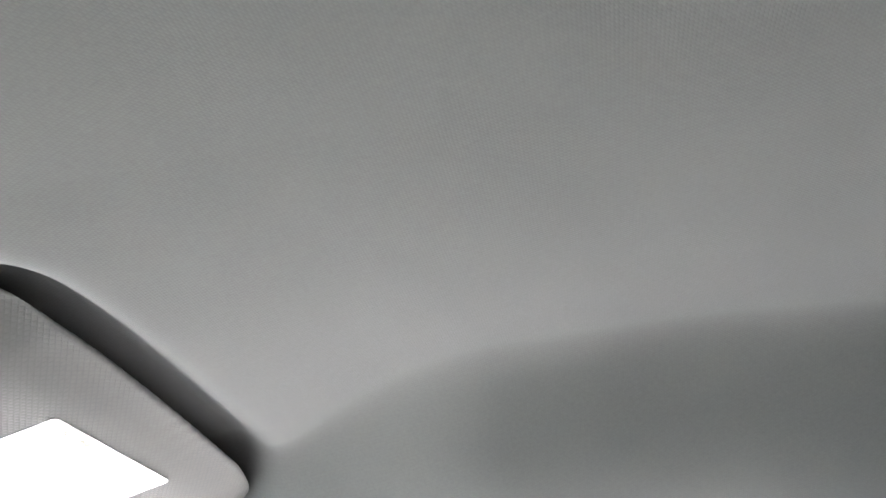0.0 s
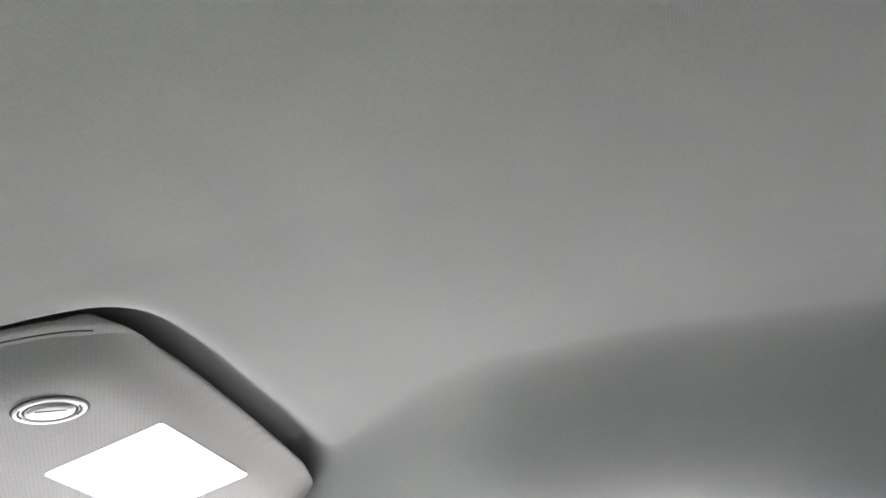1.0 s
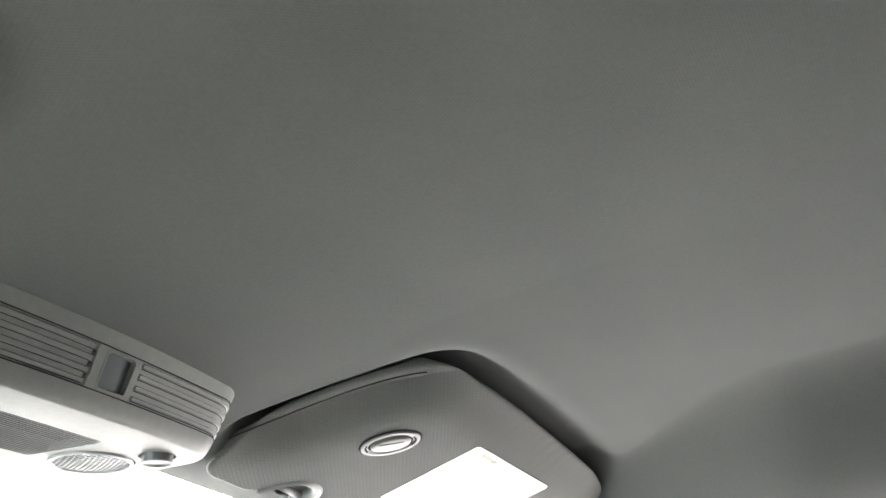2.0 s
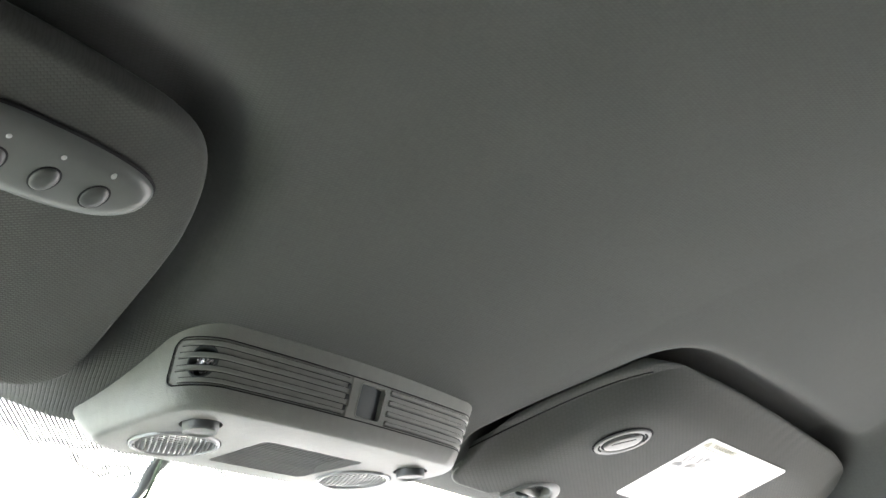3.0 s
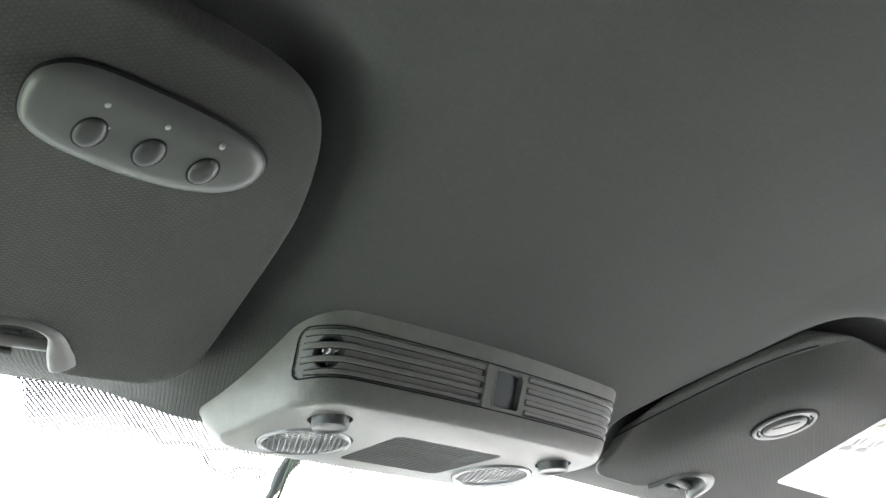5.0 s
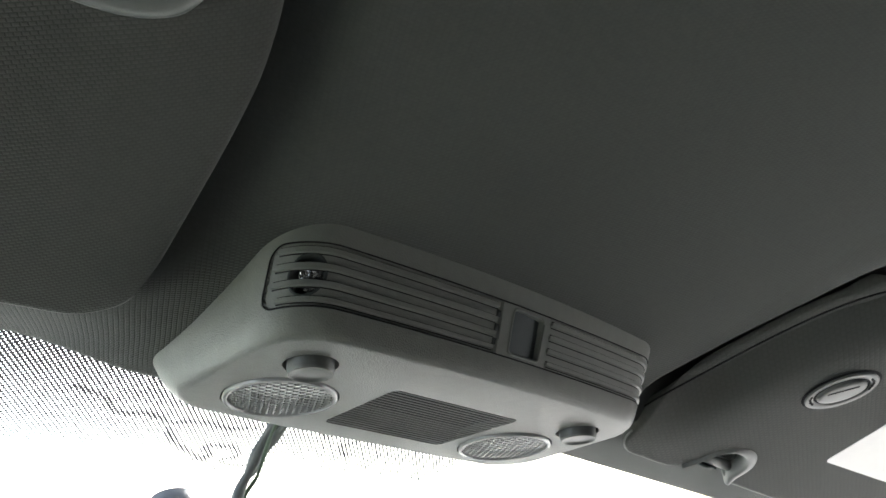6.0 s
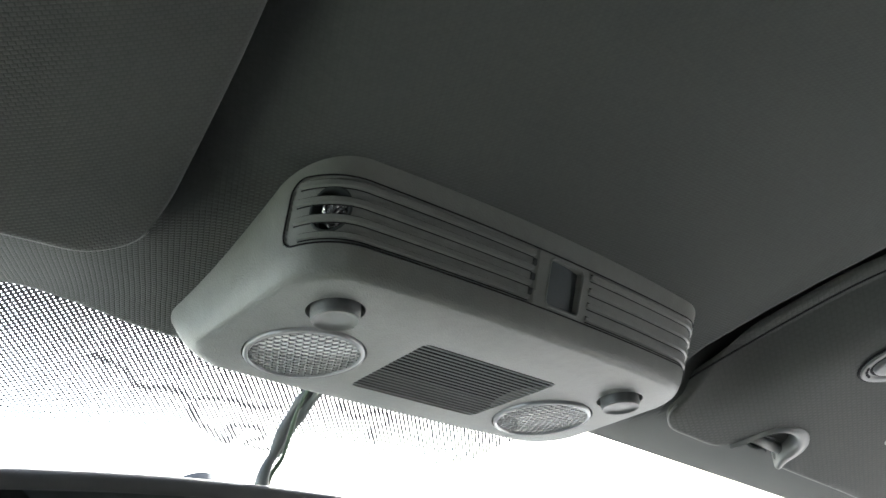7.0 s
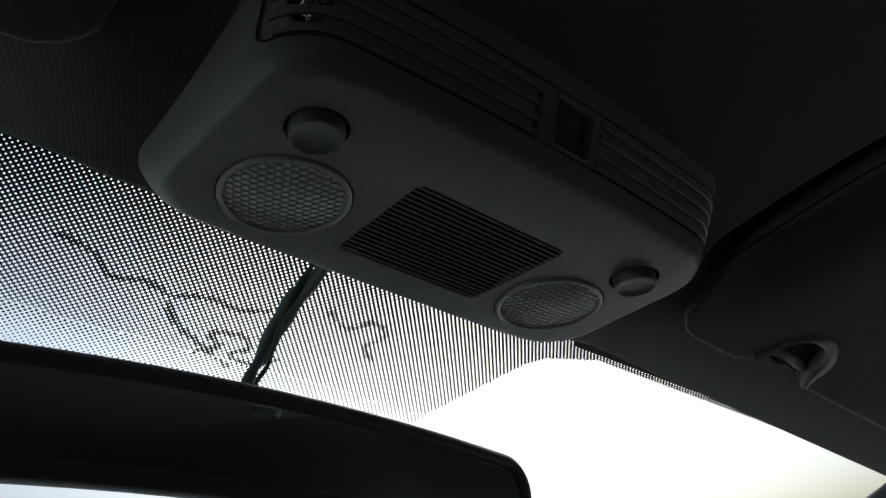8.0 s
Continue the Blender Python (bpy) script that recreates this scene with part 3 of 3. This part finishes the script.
                loop.append(p - 0.004 * out)
            loops.append(loop)
        return part(name, loft(loops, True, True), mat, parent, label)

    s_l, s_r, z_b, z_t = PANEL
    # dark groove round the panel, its ends rounded
    path = []
    r = 0.006
    for cx, cz, a0 in ((s_r - r, z_t - r, 90), (s_r - r, z_b + r, 0), (s_l + r, z_b + r, -90), (s_l + r, z_t - r, -180)):
        for k in range(9):
            a = radians(a0 - 11.25 * k)
            path.append((cx + r * math.cos(a), cz + r * math.sin(a)))
        if a0 in (0, -180):
            s0, s1 = (s_r - r, s_l + r) if a0 == 0 else (s_l + r, s_r - r)
            path.extend((u, z_b if a0 == 0 else z_t) for u in np.linspace(s0, s1, 90)[1:-1])
    groove = []
    for s, z in path:
        p, out = console_rear(s, z)
        groove.append(p + 0.0001 * out)
    groove.append(groove[0])
    part("groove", tube(groove, 0.00036, 6), gap_black, top, "dark groove round the louvred panel")

    def rib(a, b, z, h, n):
        """A louvre bar flush with the wall, its ends rounded; black rods draw the shade in the gaps above and below."""
        loops = []
        for s in np.linspace(a, b, n):
            end = min(1.0, (min(s - a, b - s) + 0.0001) / 0.0016)
            half = h / 2 * (0.35 + 0.65 * math.sqrt(1 - (1 - end) ** 2))
            loop = []
            for dz, o in ((-1, -0.0018), (-1, -0.0003), (-0.75, 0.0003), (0.75, 0.0003), (1, -0.0003), (1, -0.0018)):
                p, out = console_rear(s, z + dz * half)
                loop.append(p + o * out)
            loops.append(loop)
        bar = part("louvre_rib", loft(loops, True, True), plastic, top)
        bar.data.set_sharp_from_angle(angle=radians(40))
        for sign in (-1, 1):
            line = []
            for s in np.linspace(a + 0.0004, b - 0.0004, n):
                p, out = console_rear(s, z + sign * (h / 2 + 0.00025))
                line.append(p - 0.0009 * out)
            part("gap_shade", tube(line, 0.00026, 5), gap_black, bar)

    for z, h, first in ((z_t - 0.0026, 0.0025, 0.0032), (z_t - 0.0088, 0.0026, 0.0030), (z_t - 0.0153, 0.0025, 0.0032), (z_t - 0.0214, 0.0021, 0.0066)):
        rib(s_l + first, -0.0142, z, h, 64)
        rib(0.0245, s_r - 0.0006, z, h, 56)
    # dark notches where the ribs end at the catch
    for z in (z_t - 0.0057, z_t - 0.0120, z_t - 0.0184):
        band(-0.0146, -0.0118, z - 0.0019, z + 0.0019, -0.0016, -0.0006, 4, plastic_dark, "louvre_notch", top)
    # catch with its pocket
    loops = []
    for u in np.linspace(0, 1, 8):
        loop = []
        for z, o in ((0.0140, -0.0046), (0.0140, 0.0), (0.0150, 0.0004), (0.0338, 0.0004), (0.0348, 0.0), (0.0348, -0.0046)):
            p, out = console_rear(-0.0030 + 0.0205 * u, z)
            loop.append(p + float(o - 0.0014 - 0.0022 * u ** 2) * out)
        loops.append(loop)
    pocket = part("catch_pocket", loft(loops, True, True), pocket_plastic, top, "dark recessed catch", smooth=False)
    rim = []
    for cx, cz, a0 in ((0.0160, 0.0322, 0), (-0.0016, 0.0322, 90), (-0.0016, 0.0166, 180), (0.0160, 0.0166, 270)):
        for k in range(5):
            p, out = console_rear(cx + 0.0026 * math.cos(radians(a0 + 22.5 * k)), cz + 0.0026 * math.sin(radians(a0 + 22.5 * k)))
            rim.append(p - 0.0002 * out)
    part("catch_rim", tube(rim + rim[:1], 0.0007, 8), plastic, pocket, "thin rounded rim of the catch")

    # small bulb behind the ribs
    def on_wall(ds, dz, o):
        p, out = console_rear(BULB_AT[0] + ds, BULB_AT[1] + dz)
        return p + o * out

    loops = []
    for r, o in ((BULB_R + 0.0007, -0.0013), (BULB_R + 0.0006, -0.0007), (BULB_R - 0.0002, -0.0006), (BULB_R - 0.0006, -0.0014), (BULB_R - 0.0008, -0.0090), (0.0010, -0.0092)):
        loops.append([on_wall(r * math.cos(k * math.pi / 14), r * math.sin(k * math.pi / 14), o) for k in range(28)])
    bulb_hole = part("bulb_hole", loft(loops, False, True), plastic_dark, top, "small round lamp opening")
    bm = bmesh.new()
    bmesh.ops.create_icosphere(bm, subdivisions=4, radius=1.0)
    for v in bm.verts:
        c = v.co.copy()
        r = 0.0058 * (1 + 0.30 * noise.noise(c * 2.6))
        v.co = on_wall(0.0016 + r * c.x, 0.9 * r * c.y, -0.0042 + 0.0026 * c.z + 0.0016 * noise.noise(c * 4.1 + Vector((5, 0, 0))))
    part("bulb", bm, chrome, bulb_hole, "bright glass bulb")


overhead_console()


# ---- sun visors ----
def visor_roll(x, y, outline, height):
    """How far the cloth curves upwards towards the visor's inner and rear border."""
    q = np.stack([x, y], 1)
    best = np.full(len(q), 9.0)
    border = outline[(outline[:, 1] < -0.055) & (outline[:, 0] < 0.60)]
    border = border[np.argsort(border[:, 0] - 2 * border[:, 1] * (border[:, 0] < 0.23))]
    for bx, by in border:
        best = np.minimum(best, np.hypot(q[:, 0] - bx, q[:, 1] - by))
    fade = smoothstep(-0.02, -0.10, y)
    lift = height * fade * (1 - smoothstep(0.0, 0.052, best)) ** 1.5
    if height > 0.005:
        # the inner side curves up more, from further in
        lift = lift + 0.010 * smoothstep(-0.03, -0.09, y) * smoothstep(0.245, 0.165, x - 0.30 * np.maximum(0, -0.10 - y))
        # a dent where the side crease ends, and the folded outer corner
        lift = lift + 0.0045 * np.exp(-((x - 0.208) ** 2 + (y + 0.186) ** 2) / 0.011 ** 2)
        return lift + 0.14 * np.maximum(0, 0.7 * (x - 0.575) - 0.7 * (y + 0.200))
    return lift + 0.22 * np.maximum(0, -0.7 * (x - 0.224) - 0.7 * (y + 0.184))


def visor_panel(side, outline, height):
    """The visor's body: an underside cut into a fine net and curved at its borders, and a rounded edge."""
    rim = 0.0026
    net = bmesh.new()
    net.faces.new([net.verts.new((x, y, 0)) for x, y in inset(outline, rim)])
    for x in np.arange(0.174, 0.634, 0.006):
        bmesh.ops.bisect_plane(net, geom=net.verts[:] + net.edges[:] + net.faces[:], plane_co=(x, 0, 0), plane_no=(1, 0, 0))
    for y in np.arange(-0.222, -0.015, 0.006):
        bmesh.ops.bisect_plane(net, geom=net.verts[:] + net.edges[:] + net.faces[:], plane_co=(0, y, 0), plane_no=(0, 1, 0))
    bmesh.ops.remove_doubles(net, verts=net.verts, dist=0.0009)
    # the net's border, in order
    ahead = {}
    for e in net.edges:
        if len(e.link_loops) == 1:
            l = e.link_loops[0]
            ahead[l.vert] = l.link_loop_next.vert
    first = next(iter(ahead))
    border, v = [first], ahead[first]
    while v is not first:
        border.append(v)
        v = ahead[v]
    edge = np.array([v.co[:2] for v in border])
    if not np.array_equal(anticlockwise(edge), edge):
        border, edge = border[::-1], edge[::-1]
    p = np.array([v.co[:2] for v in net.verts])
    roll = visor_roll(p[:, 0], p[:, 1], outline, height)
    for v, (x, y), r in zip(net.verts, p, roll):
        v.co = (side * x, y, visor_z(x, y) + r)
    # rounded edge up to the hidden upper side
    rows = [border]
    for d, dz in ((0.0013, 0.0008), (0.0004, 0.0024), (0.0, 0.0050), (0.0, 0.0085), (0.0003, 0.0120), (0.0018, 0.0152), (0.0050, 0.0170)):
        o = inset(edge, d - rim)
        r = visor_roll(o[:, 0], o[:, 1], outline, height) * (1 - dz / 0.017)
        rows.append([net.verts.new((side * x, y, visor_z(x, y) + dz + h)) for (x, y), h in zip(o, r)])
    n = len(border)
    for a, b in zip(rows, rows[1:]):
        for i in range(n):
            net.faces.new((a[i], a[(i + 1) % n], b[(i + 1) % n], b[i]))
    net.faces.new(rows[-1])
    return net


def on_visor(side, x, y, lift=0.0):
    return Vector((side * x, y, visor_z(x, y) - lift))


def plate(side, outline, levels, mat, name, parent, label="", smooth=True):
    """A raised plate on a visor's underside; levels of (inset, lift)."""
    outline = anticlockwise(np.asarray(outline, float))
    loops = [[on_visor(side, x, y, lift) for x, y in inset(outline, d)] for d, lift in levels]
    return part(name, loft(loops, False, True), mat, parent, label, smooth)


def sun_visor(side, label, shift):
    outline = visor_outline(shift, 0.0025 if side > 0 else 0.0038, 0.0 if side > 0 else 0.0025)
    rim_line = spline([(x - shift, y) for x, y in NOTCH], 6)
    top = thing("sun_visor", label, "sun visor", group="sun visors")
    height = 0.0120 if side > 0 else 0.0035
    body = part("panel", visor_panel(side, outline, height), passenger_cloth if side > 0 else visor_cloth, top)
    body.data.set_sharp_from_angle(angle=radians(60))
    seam = [(side * x, y, visor_z(x, y) + 0.0114) for x, y in inset(outline, -0.0001) if x < 0.245 and -0.195 < y < -0.03]
    if side > 0:
        part("seam", tube(sorted(seam, key=lambda p: p[1]), 0.0006, 5), gap_black, top, "dark seam along the visor's inner edge")
    # thin welded bead along the front border, on both sides of the notch; its pale colour paints the lit edge
    at = np.array([(side * x, y, visor_z(x, y) + 0.0020) for x, y in inset(outline, 0.0004)])
    run = []
    for i in np.roll(np.arange(len(at)), -int(np.argmin(at[:, 1]))):
        ax, y = abs(at[i, 0]), at[i, 1]
        keep = y > -0.034 and not 0.2405 - shift < ax < 0.3000 - shift
        if keep:
            run.append(at[i])
        elif len(run) > 2:
            part("edge_bead", tube(run, 0.0007, 6), rim_plastic, top, "thin bead along the front border, pale to draw the lit edge")
            run = []
    # plastic rim of the notch for the clip
    loops = []
    for i, (x, y) in enumerate(rim_line):
        q = rim_line[min(i + 1, len(rim_line) - 1)] - rim_line[max(i - 1, 0)]
        q = q / np.linalg.norm(q)
        nx, ny = -q[1], q[0]
        out = -1.0
        loop = []
        u = i / (len(rim_line) - 1)
        w = 0.0016 + (0.0075 * float(1 - smoothstep(0.2, 0.75, u)) if side > 0 else 0.0085 * float(smoothstep(0.62, 0.9, u)))
        if side > 0:
            w *= 0.4 + 0.6 * float(smoothstep(0.0, 0.22, u))
        for d, lift in ((0.0008, -0.014), (0.0007, 0.0), (0.0, 0.0016), (-0.0012, 0.0024), (-0.2 * w - 0.0012, 0.0026), (-0.6 * w - 0.0012, 0.0022), (-0.9 * w - 0.0012, 0.0010), (-w - 0.0016, -0.0010)):
            loop.append(on_visor(side, x + nx * d * out, y + ny * d * out, lift))
        loops.append(loop)
    part("notch_rim", loft(loops, True, True), rim_plastic, top, "light grey plastic rim round the clip notch")
    part("rod", tube([on_visor(side, 0.243 - shift, -0.0285, -0.007), on_visor(side, 0.299 - shift, -0.0285, -0.007)], 0.0040, 12), rim_plastic, top, "short plastic rod across the notch")
    return top


driver = sun_visor(-1, "grey cloth sun visor with a three-button garage opener, folded up", 0.010)
passenger = sun_visor(1, "grey cloth sun visor with a white warning label, folded up", 0.0)


def visor_clip(side, shift):
    top = thing("visor_clip", "grey plastic visor clip under the headliner", "clip", group="visor clips")
    loops = []
    for u in np.linspace(0, 1, 12):
        a = math.radians(-70 + 250 * u)
        c = on_visor(side, 0.270 - shift, -0.0285, -0.0075)
        r = 0.0062
        p = c + Vector((0, r * math.cos(a), r * math.sin(a)))
        n = Vector((0, math.cos(a), math.sin(a)))
        loops.append([p + Vector((dx, 0, 0)) + d * n for dx, d in ((-0.008, -0.001), (0.008, -0.001), (0.008, 0.001), (-0.008, 0.001))])
    part("hook", loft(loops), plastic_dark, top)
    box("foot", on_visor(side, 0.270 - shift, -0.0285, -0.013) - Vector((0.009, 0.008, 0)), on_visor(side, 0.270 - shift, -0.0285, -0.022) + Vector((0.009, 0.008, 0)), plastic_dark, top, 0.001)


for s in (-1, 1):
    visor_clip(s, 0.010 if s < 0 else 0.0)

# garage opener in the driver's visor
opener_outline = spline([(0.3085, -0.171), (0.3070, -0.183), (0.295, -0.1898), (0.268, -0.1885), (0.242, -0.1846), (0.2248, -0.1788), (0.2180, -0.1705), (0.2212, -0.159),
                         (0.236, -0.1515), (0.262, -0.1500), (0.289, -0.1535), (0.3035, -0.160)], 6, True)
opener = plate(-1, opener_outline, [(0, -0.001), (0.0003, 0.0012), (0.0012, 0.0027), (0.0030, 0.0041), (0.0055, 0.0049), (0.0090, 0.0053)], opener_plastic, "garage_opener",
               driver, "smooth grey three-button garage opener panel")
# black rim stands in for the shadow at the raised opener's edge
plate(-1, inset(anticlockwise(opener_outline), -0.0005), [(0, -0.0005), (0.0003, 0.0006), (0.0012, 0.0006)], gap_black, "opener_shade", opener, "black rim drawn as the shade round the opener")
for x, y in ((0.2842, -0.1685), (0.2626, -0.1674), (0.2411, -0.1664)):
    ring = plate(-1, circle(x, y, 0.0058, 0.0073, 32), [(0, 0.0044), (0.0001, 0.0055), (0.0014, 0.0055)], gap_black, "button_gap", opener)
    plate(-1, circle(x, y, 0.0051, 0.0066, 32), [(0, 0.0046), (0.0002, 0.0057), (0.0007, 0.0063), (0.0015, 0.0067), (0.0026, 0.0070), (0.0038, 0.0071)], opener_button,
          "opener_button", opener, "dark oval button")
    plate(-1, circle(x + 0.0002, y - 0.0131, 0.00125, n=12), [(0, 0.0040), (0.0002, 0.0054), (0.0006, 0.0057)], led_white, "indicator", opener, "tiny white indicator")

# warning label on the passenger's visor
A, T, R = np.array((0.3482, -0.0766)), np.array((0.3378, -0.1780)), np.array((0.4875, -0.1890))


def label_point(u, v):
    """u along the rear edge, v towards the bonnet, both 0 to 1."""
    return T + u * (R - T) + v * (A - T)


def label_plate(us, vs, lift, mat, name, parent, label=""):
    (u0, u1), (v0, v1) = us, vs
    return plate(1, [label_point(u, v) for u, v in ((u0, v0), (u1, v0), (u1, v1), (u0, v1))], [(0, lift - 0.0004), (0, lift)], mat, name, parent, label, False)


corner = 0.03
pts = []
for (cu, cv, a0) in ((corner, corner, 180), (1 - corner, corner, 270), (1 - corner, 1 - corner, 0), (corner, 1 - corner, 90)):
    for k in range(5):
        a = math.radians(a0 + 22.5 * k)
        pts.append(label_point(cu + corner * math.cos(a), cv + corner * 1.4 * math.sin(a) if cv < 0.5 else cv + corner * 1.4 * math.sin(a)))
sheet = plate(1, pts, [(0, -0.0002), (0, 0.00035)], label_white, "warning_label", passenger, "white warning label with a cream header", False)
label_plate((0.02, 0.46), (0.02, 0.105), 0.0006, label_yellow, "header_strip", sheet, "cream header strip")
tri = [label_point(0.030, 0.095), label_point(0.085, 0.095), label_point(0.057, 0.028)]
plate(1, tri, [(0, 0.0005), (0, 0.0009)], label_brown, "warning_triangle", sheet, "dark triangle sign", False)
word = bpy.data.curves.new("header_word", "FONT")
word.body, word.size, word.align_x, word.align_y = "WARNING", 0.0075, "LEFT", "CENTER"
word.extrude = 0.0001
word.materials.append(label_brown)
word_ob = new("header_word", word)
word_ob.parent = sheet
ux = (on_visor(1, *label_point(1, 0.06)) - on_visor(1, *label_point(0, 0.06))).normalized()
vy = (on_visor(1, *label_point(0.2, 0)) - on_visor(1, *label_point(0.2, 1))).normalized()
wz = ux.cross(vy)
word_ob.matrix_world = Matrix(((ux.x, vy.x, wz.x, 0), (ux.y, vy.y, wz.y, 0), (ux.z, vy.z, wz.z, 0), (0, 0, 0, 1)))
word_ob.matrix_world.translation = on_visor(1, *label_point(0.112, 0.060), 0.0008)
# two seat signs and a ring beside them
for u, v in ((0.028, 0.270), (0.150, 0.240)):
    for name, pts in (("seat_sign", ((0.0, 0.085), (0.045, 0.060), (0.085, 0.075), (0.080, 0.105), (0.035, 0.110), (0.005, 0.125))),
                      ("back_sign", ((0.020, 0.0), (0.040, -0.010), (0.062, 0.050), (0.040, 0.060))),
                      ("belt_sign", ((0.060, -0.020), (0.080, -0.030), (0.090, 0.040), (0.072, 0.045)))):
        plate(1, [label_point(u + 1.1 * du, v + 1.5 * dv) for du, dv in pts], [(0, 0.00040), (0, 0.00045)], label_ink, name, sheet, "grey pictogram shape", False)
ring_sign = [[on_visor(1, *label_point(0.272 + q * 0.026 * math.cos(a), 0.250 + q * 0.036 * math.sin(a)), 0.0007) for a in np.arange(24) * math.pi / 12] for q in (1.0, 0.75)]
part("ring_sign", loft(ring_sign, False, False), label_ink, sheet, "grey ring sign", False)
label_plate((0.03, 0.34), (0.118, 0.124), 0.0006, label_brown, "rule_line", sheet)

# oval badge on the passenger's visor
BC, turn = (0.2637, -0.1323), math.atan2(-0.036, 0.0255)
badge = plate(1, circle(*BC, 0.0245, 0.0185, 40, turn), [(0, -0.001), (0.0002, 0.0012), (0.0012, 0.0018), (0.0058, 0.0012), (0.0062, 0.0006)], badge_metal, "oval_badge", passenger,
              "oval light grey plastic badge")
plate(1, circle(*BC, 0.0168, 0.0112, 36, turn), [(0, 0.0004), (0.0006, 0.0020), (0.0018, 0.0026), (0.004, 0.0028)], badge_metal, "badge_centre", badge)
cs, sn = math.cos(turn), math.sin(turn)
plate(1, [(BC[0] + cs * u - sn * v, BC[1] + sn * u + cs * v) for u, v in ((-0.0100, -0.0042), (0.0105, -0.0042), (0.0105, -0.0030), (-0.0100, -0.0030))],
      [(0, 0.0026), (0, 0.0030)], gap_black, "badge_slot", badge, "", False)
plate(1, circle(*BC, 0.0260, 0.0200, 40, turn), [(0, 0.0001), (0.0008, 0.0008), (0.0016, 0.0008)], gap_black, "badge_gap", badge)
for k in range(9):
    a = math.radians(-24 + 12 * (k % 5) + (180 if k > 4 else 0))
    u, v = 0.0205 * math.cos(a), 0.0135 * math.sin(a)
    plate(1, circle(BC[0] + cs * u - sn * v, BC[1] + sn * u + cs * v, 0.0009, 0.0016, 6, turn + a), [(0, 0.0012), (0, 0.0019)], gap_black, "badge_mark", badge, "", False)


# ---- rear-view mirror ----
def rear_view_mirror():
    top = thing("rear_view_mirror", "wide rear-view mirror in a black plastic housing", "mirror", at=(0, 0.126, -0.0185))
    x0, x1, z0, z1, r = -0.185, 0.197, -0.0605, 0.0, 0.024

    def loop(d, y):
        corners = []
        for cx, cz, a0 in ((x1 - r, z1 - r, 0), (x0 + r, z1 - r, 90), (x0 + r, z0 + r, 180), (x1 - r, z0 + r, 270)):
            corners.append([(cx + (r - d) * math.cos(radians(a0 + 11.25 * k)), cz + (r - d) * math.sin(radians(a0 + 11.25 * k))) for k in range(9)])
        flat = []
        for arc, after in zip(corners, corners[1:] + corners[:1]):
            flat += arc
            n = 14 if abs(after[0][0] - arc[-1][0]) > 0.1 else 2
            flat += [(arc[-1][0] + (after[0][0] - arc[-1][0]) * k / n, arc[-1][1] + (after[0][1] - arc[-1][1]) * k / n) for k in range(1, n)]
        return [(x, y, z - 0.014 * ((x - 0.05) / 0.22) ** 2) for x, z in flat]

    tilt = Matrix.Rotation(radians(7), 4, "X")
    prof = [(0.0105, -0.0005), (0.0098, -0.0030), (0.0080, -0.0042), (0.0040, -0.0040), (0.0012, -0.0020), (0.0, 0.003), (0.0, 0.010), (0.004, 0.020), (0.014, 0.028)]
    rims = [[tilt @ Vector(p) for p in loop(d, y)] for d, y in prof]
    housing = part("housing", loft(rims, False, True), black_plastic, top)
    bm = bmesh.new()
    bm.faces.new([bm.verts.new(tilt @ Vector(p)) for p in loop(0.0102, -0.0008)])
    part("mirror_glass", bm, silver, top, "silvered mirror glass", smooth=False)
    # stem to the windshield
    part("stem", tube([(0.0, 0.026, -0.035), (0.0, 0.070, -0.020), (0.0, 0.116, 0.010)], 0.009, 12, radii=[0.012, 0.009, 0.010]), black_plastic, top)
    rings = []
    for rr, lift in ((0.0095, 0.016), (0.0135, 0.015), (0.0155, 0.012), (0.0158, 0.0)):
        rings.append([(x, y + 0.1165, float(glass_z(y + 0.2425)) + 0.0185 - lift) for x, y in circle(0, 0, rr, n=28)])
    part("mount", loft(rings), black_plastic, top, "black mount on the glass")


rear_view_mirror()


# ---- cable from the console to the mirror ----
def mirror_cable():
    top = thing("mirror_cable", "twisted black and green cable hanging from the roof to the mirror", "cable", at=(0, 0.1, 0))
    run = spline([(0.010, 0.080, 0.052), (0.008, 0.105, 0.0425), (0.0055, 0.122, 0.033), (0.007, 0.138, 0.0245), (0.0075, 0.152, 0.0105), (0.003, 0.159, -0.003), (0.003, 0.162, -0.022)], 8)
    run = [Vector(p) - Vector((0, 0.1, 0)) for p in run]
    for name, mat, rad, phase, off in (("taped_wire", wire_black, 0.0034, 0.0, 0.0024), ("green_wire", wire_green, 0.0013, 2.2, 0.0042), ("grey_sleeve", wire_grey, 0.0028, 4.0, 0.0036)):
        pts = []
        for i, p in enumerate(run):
            a = phase + i * 0.10
            pts.append(p + off * Vector((math.cos(a), 0.4 * math.sin(a), math.sin(a))))
        part(name, tube(pts, rad, 9, radii=[rad * (1 + 0.18 * math.sin(i * 0.5 + phase)) for i in range(len(pts))]), mat, top)


mirror_cable()
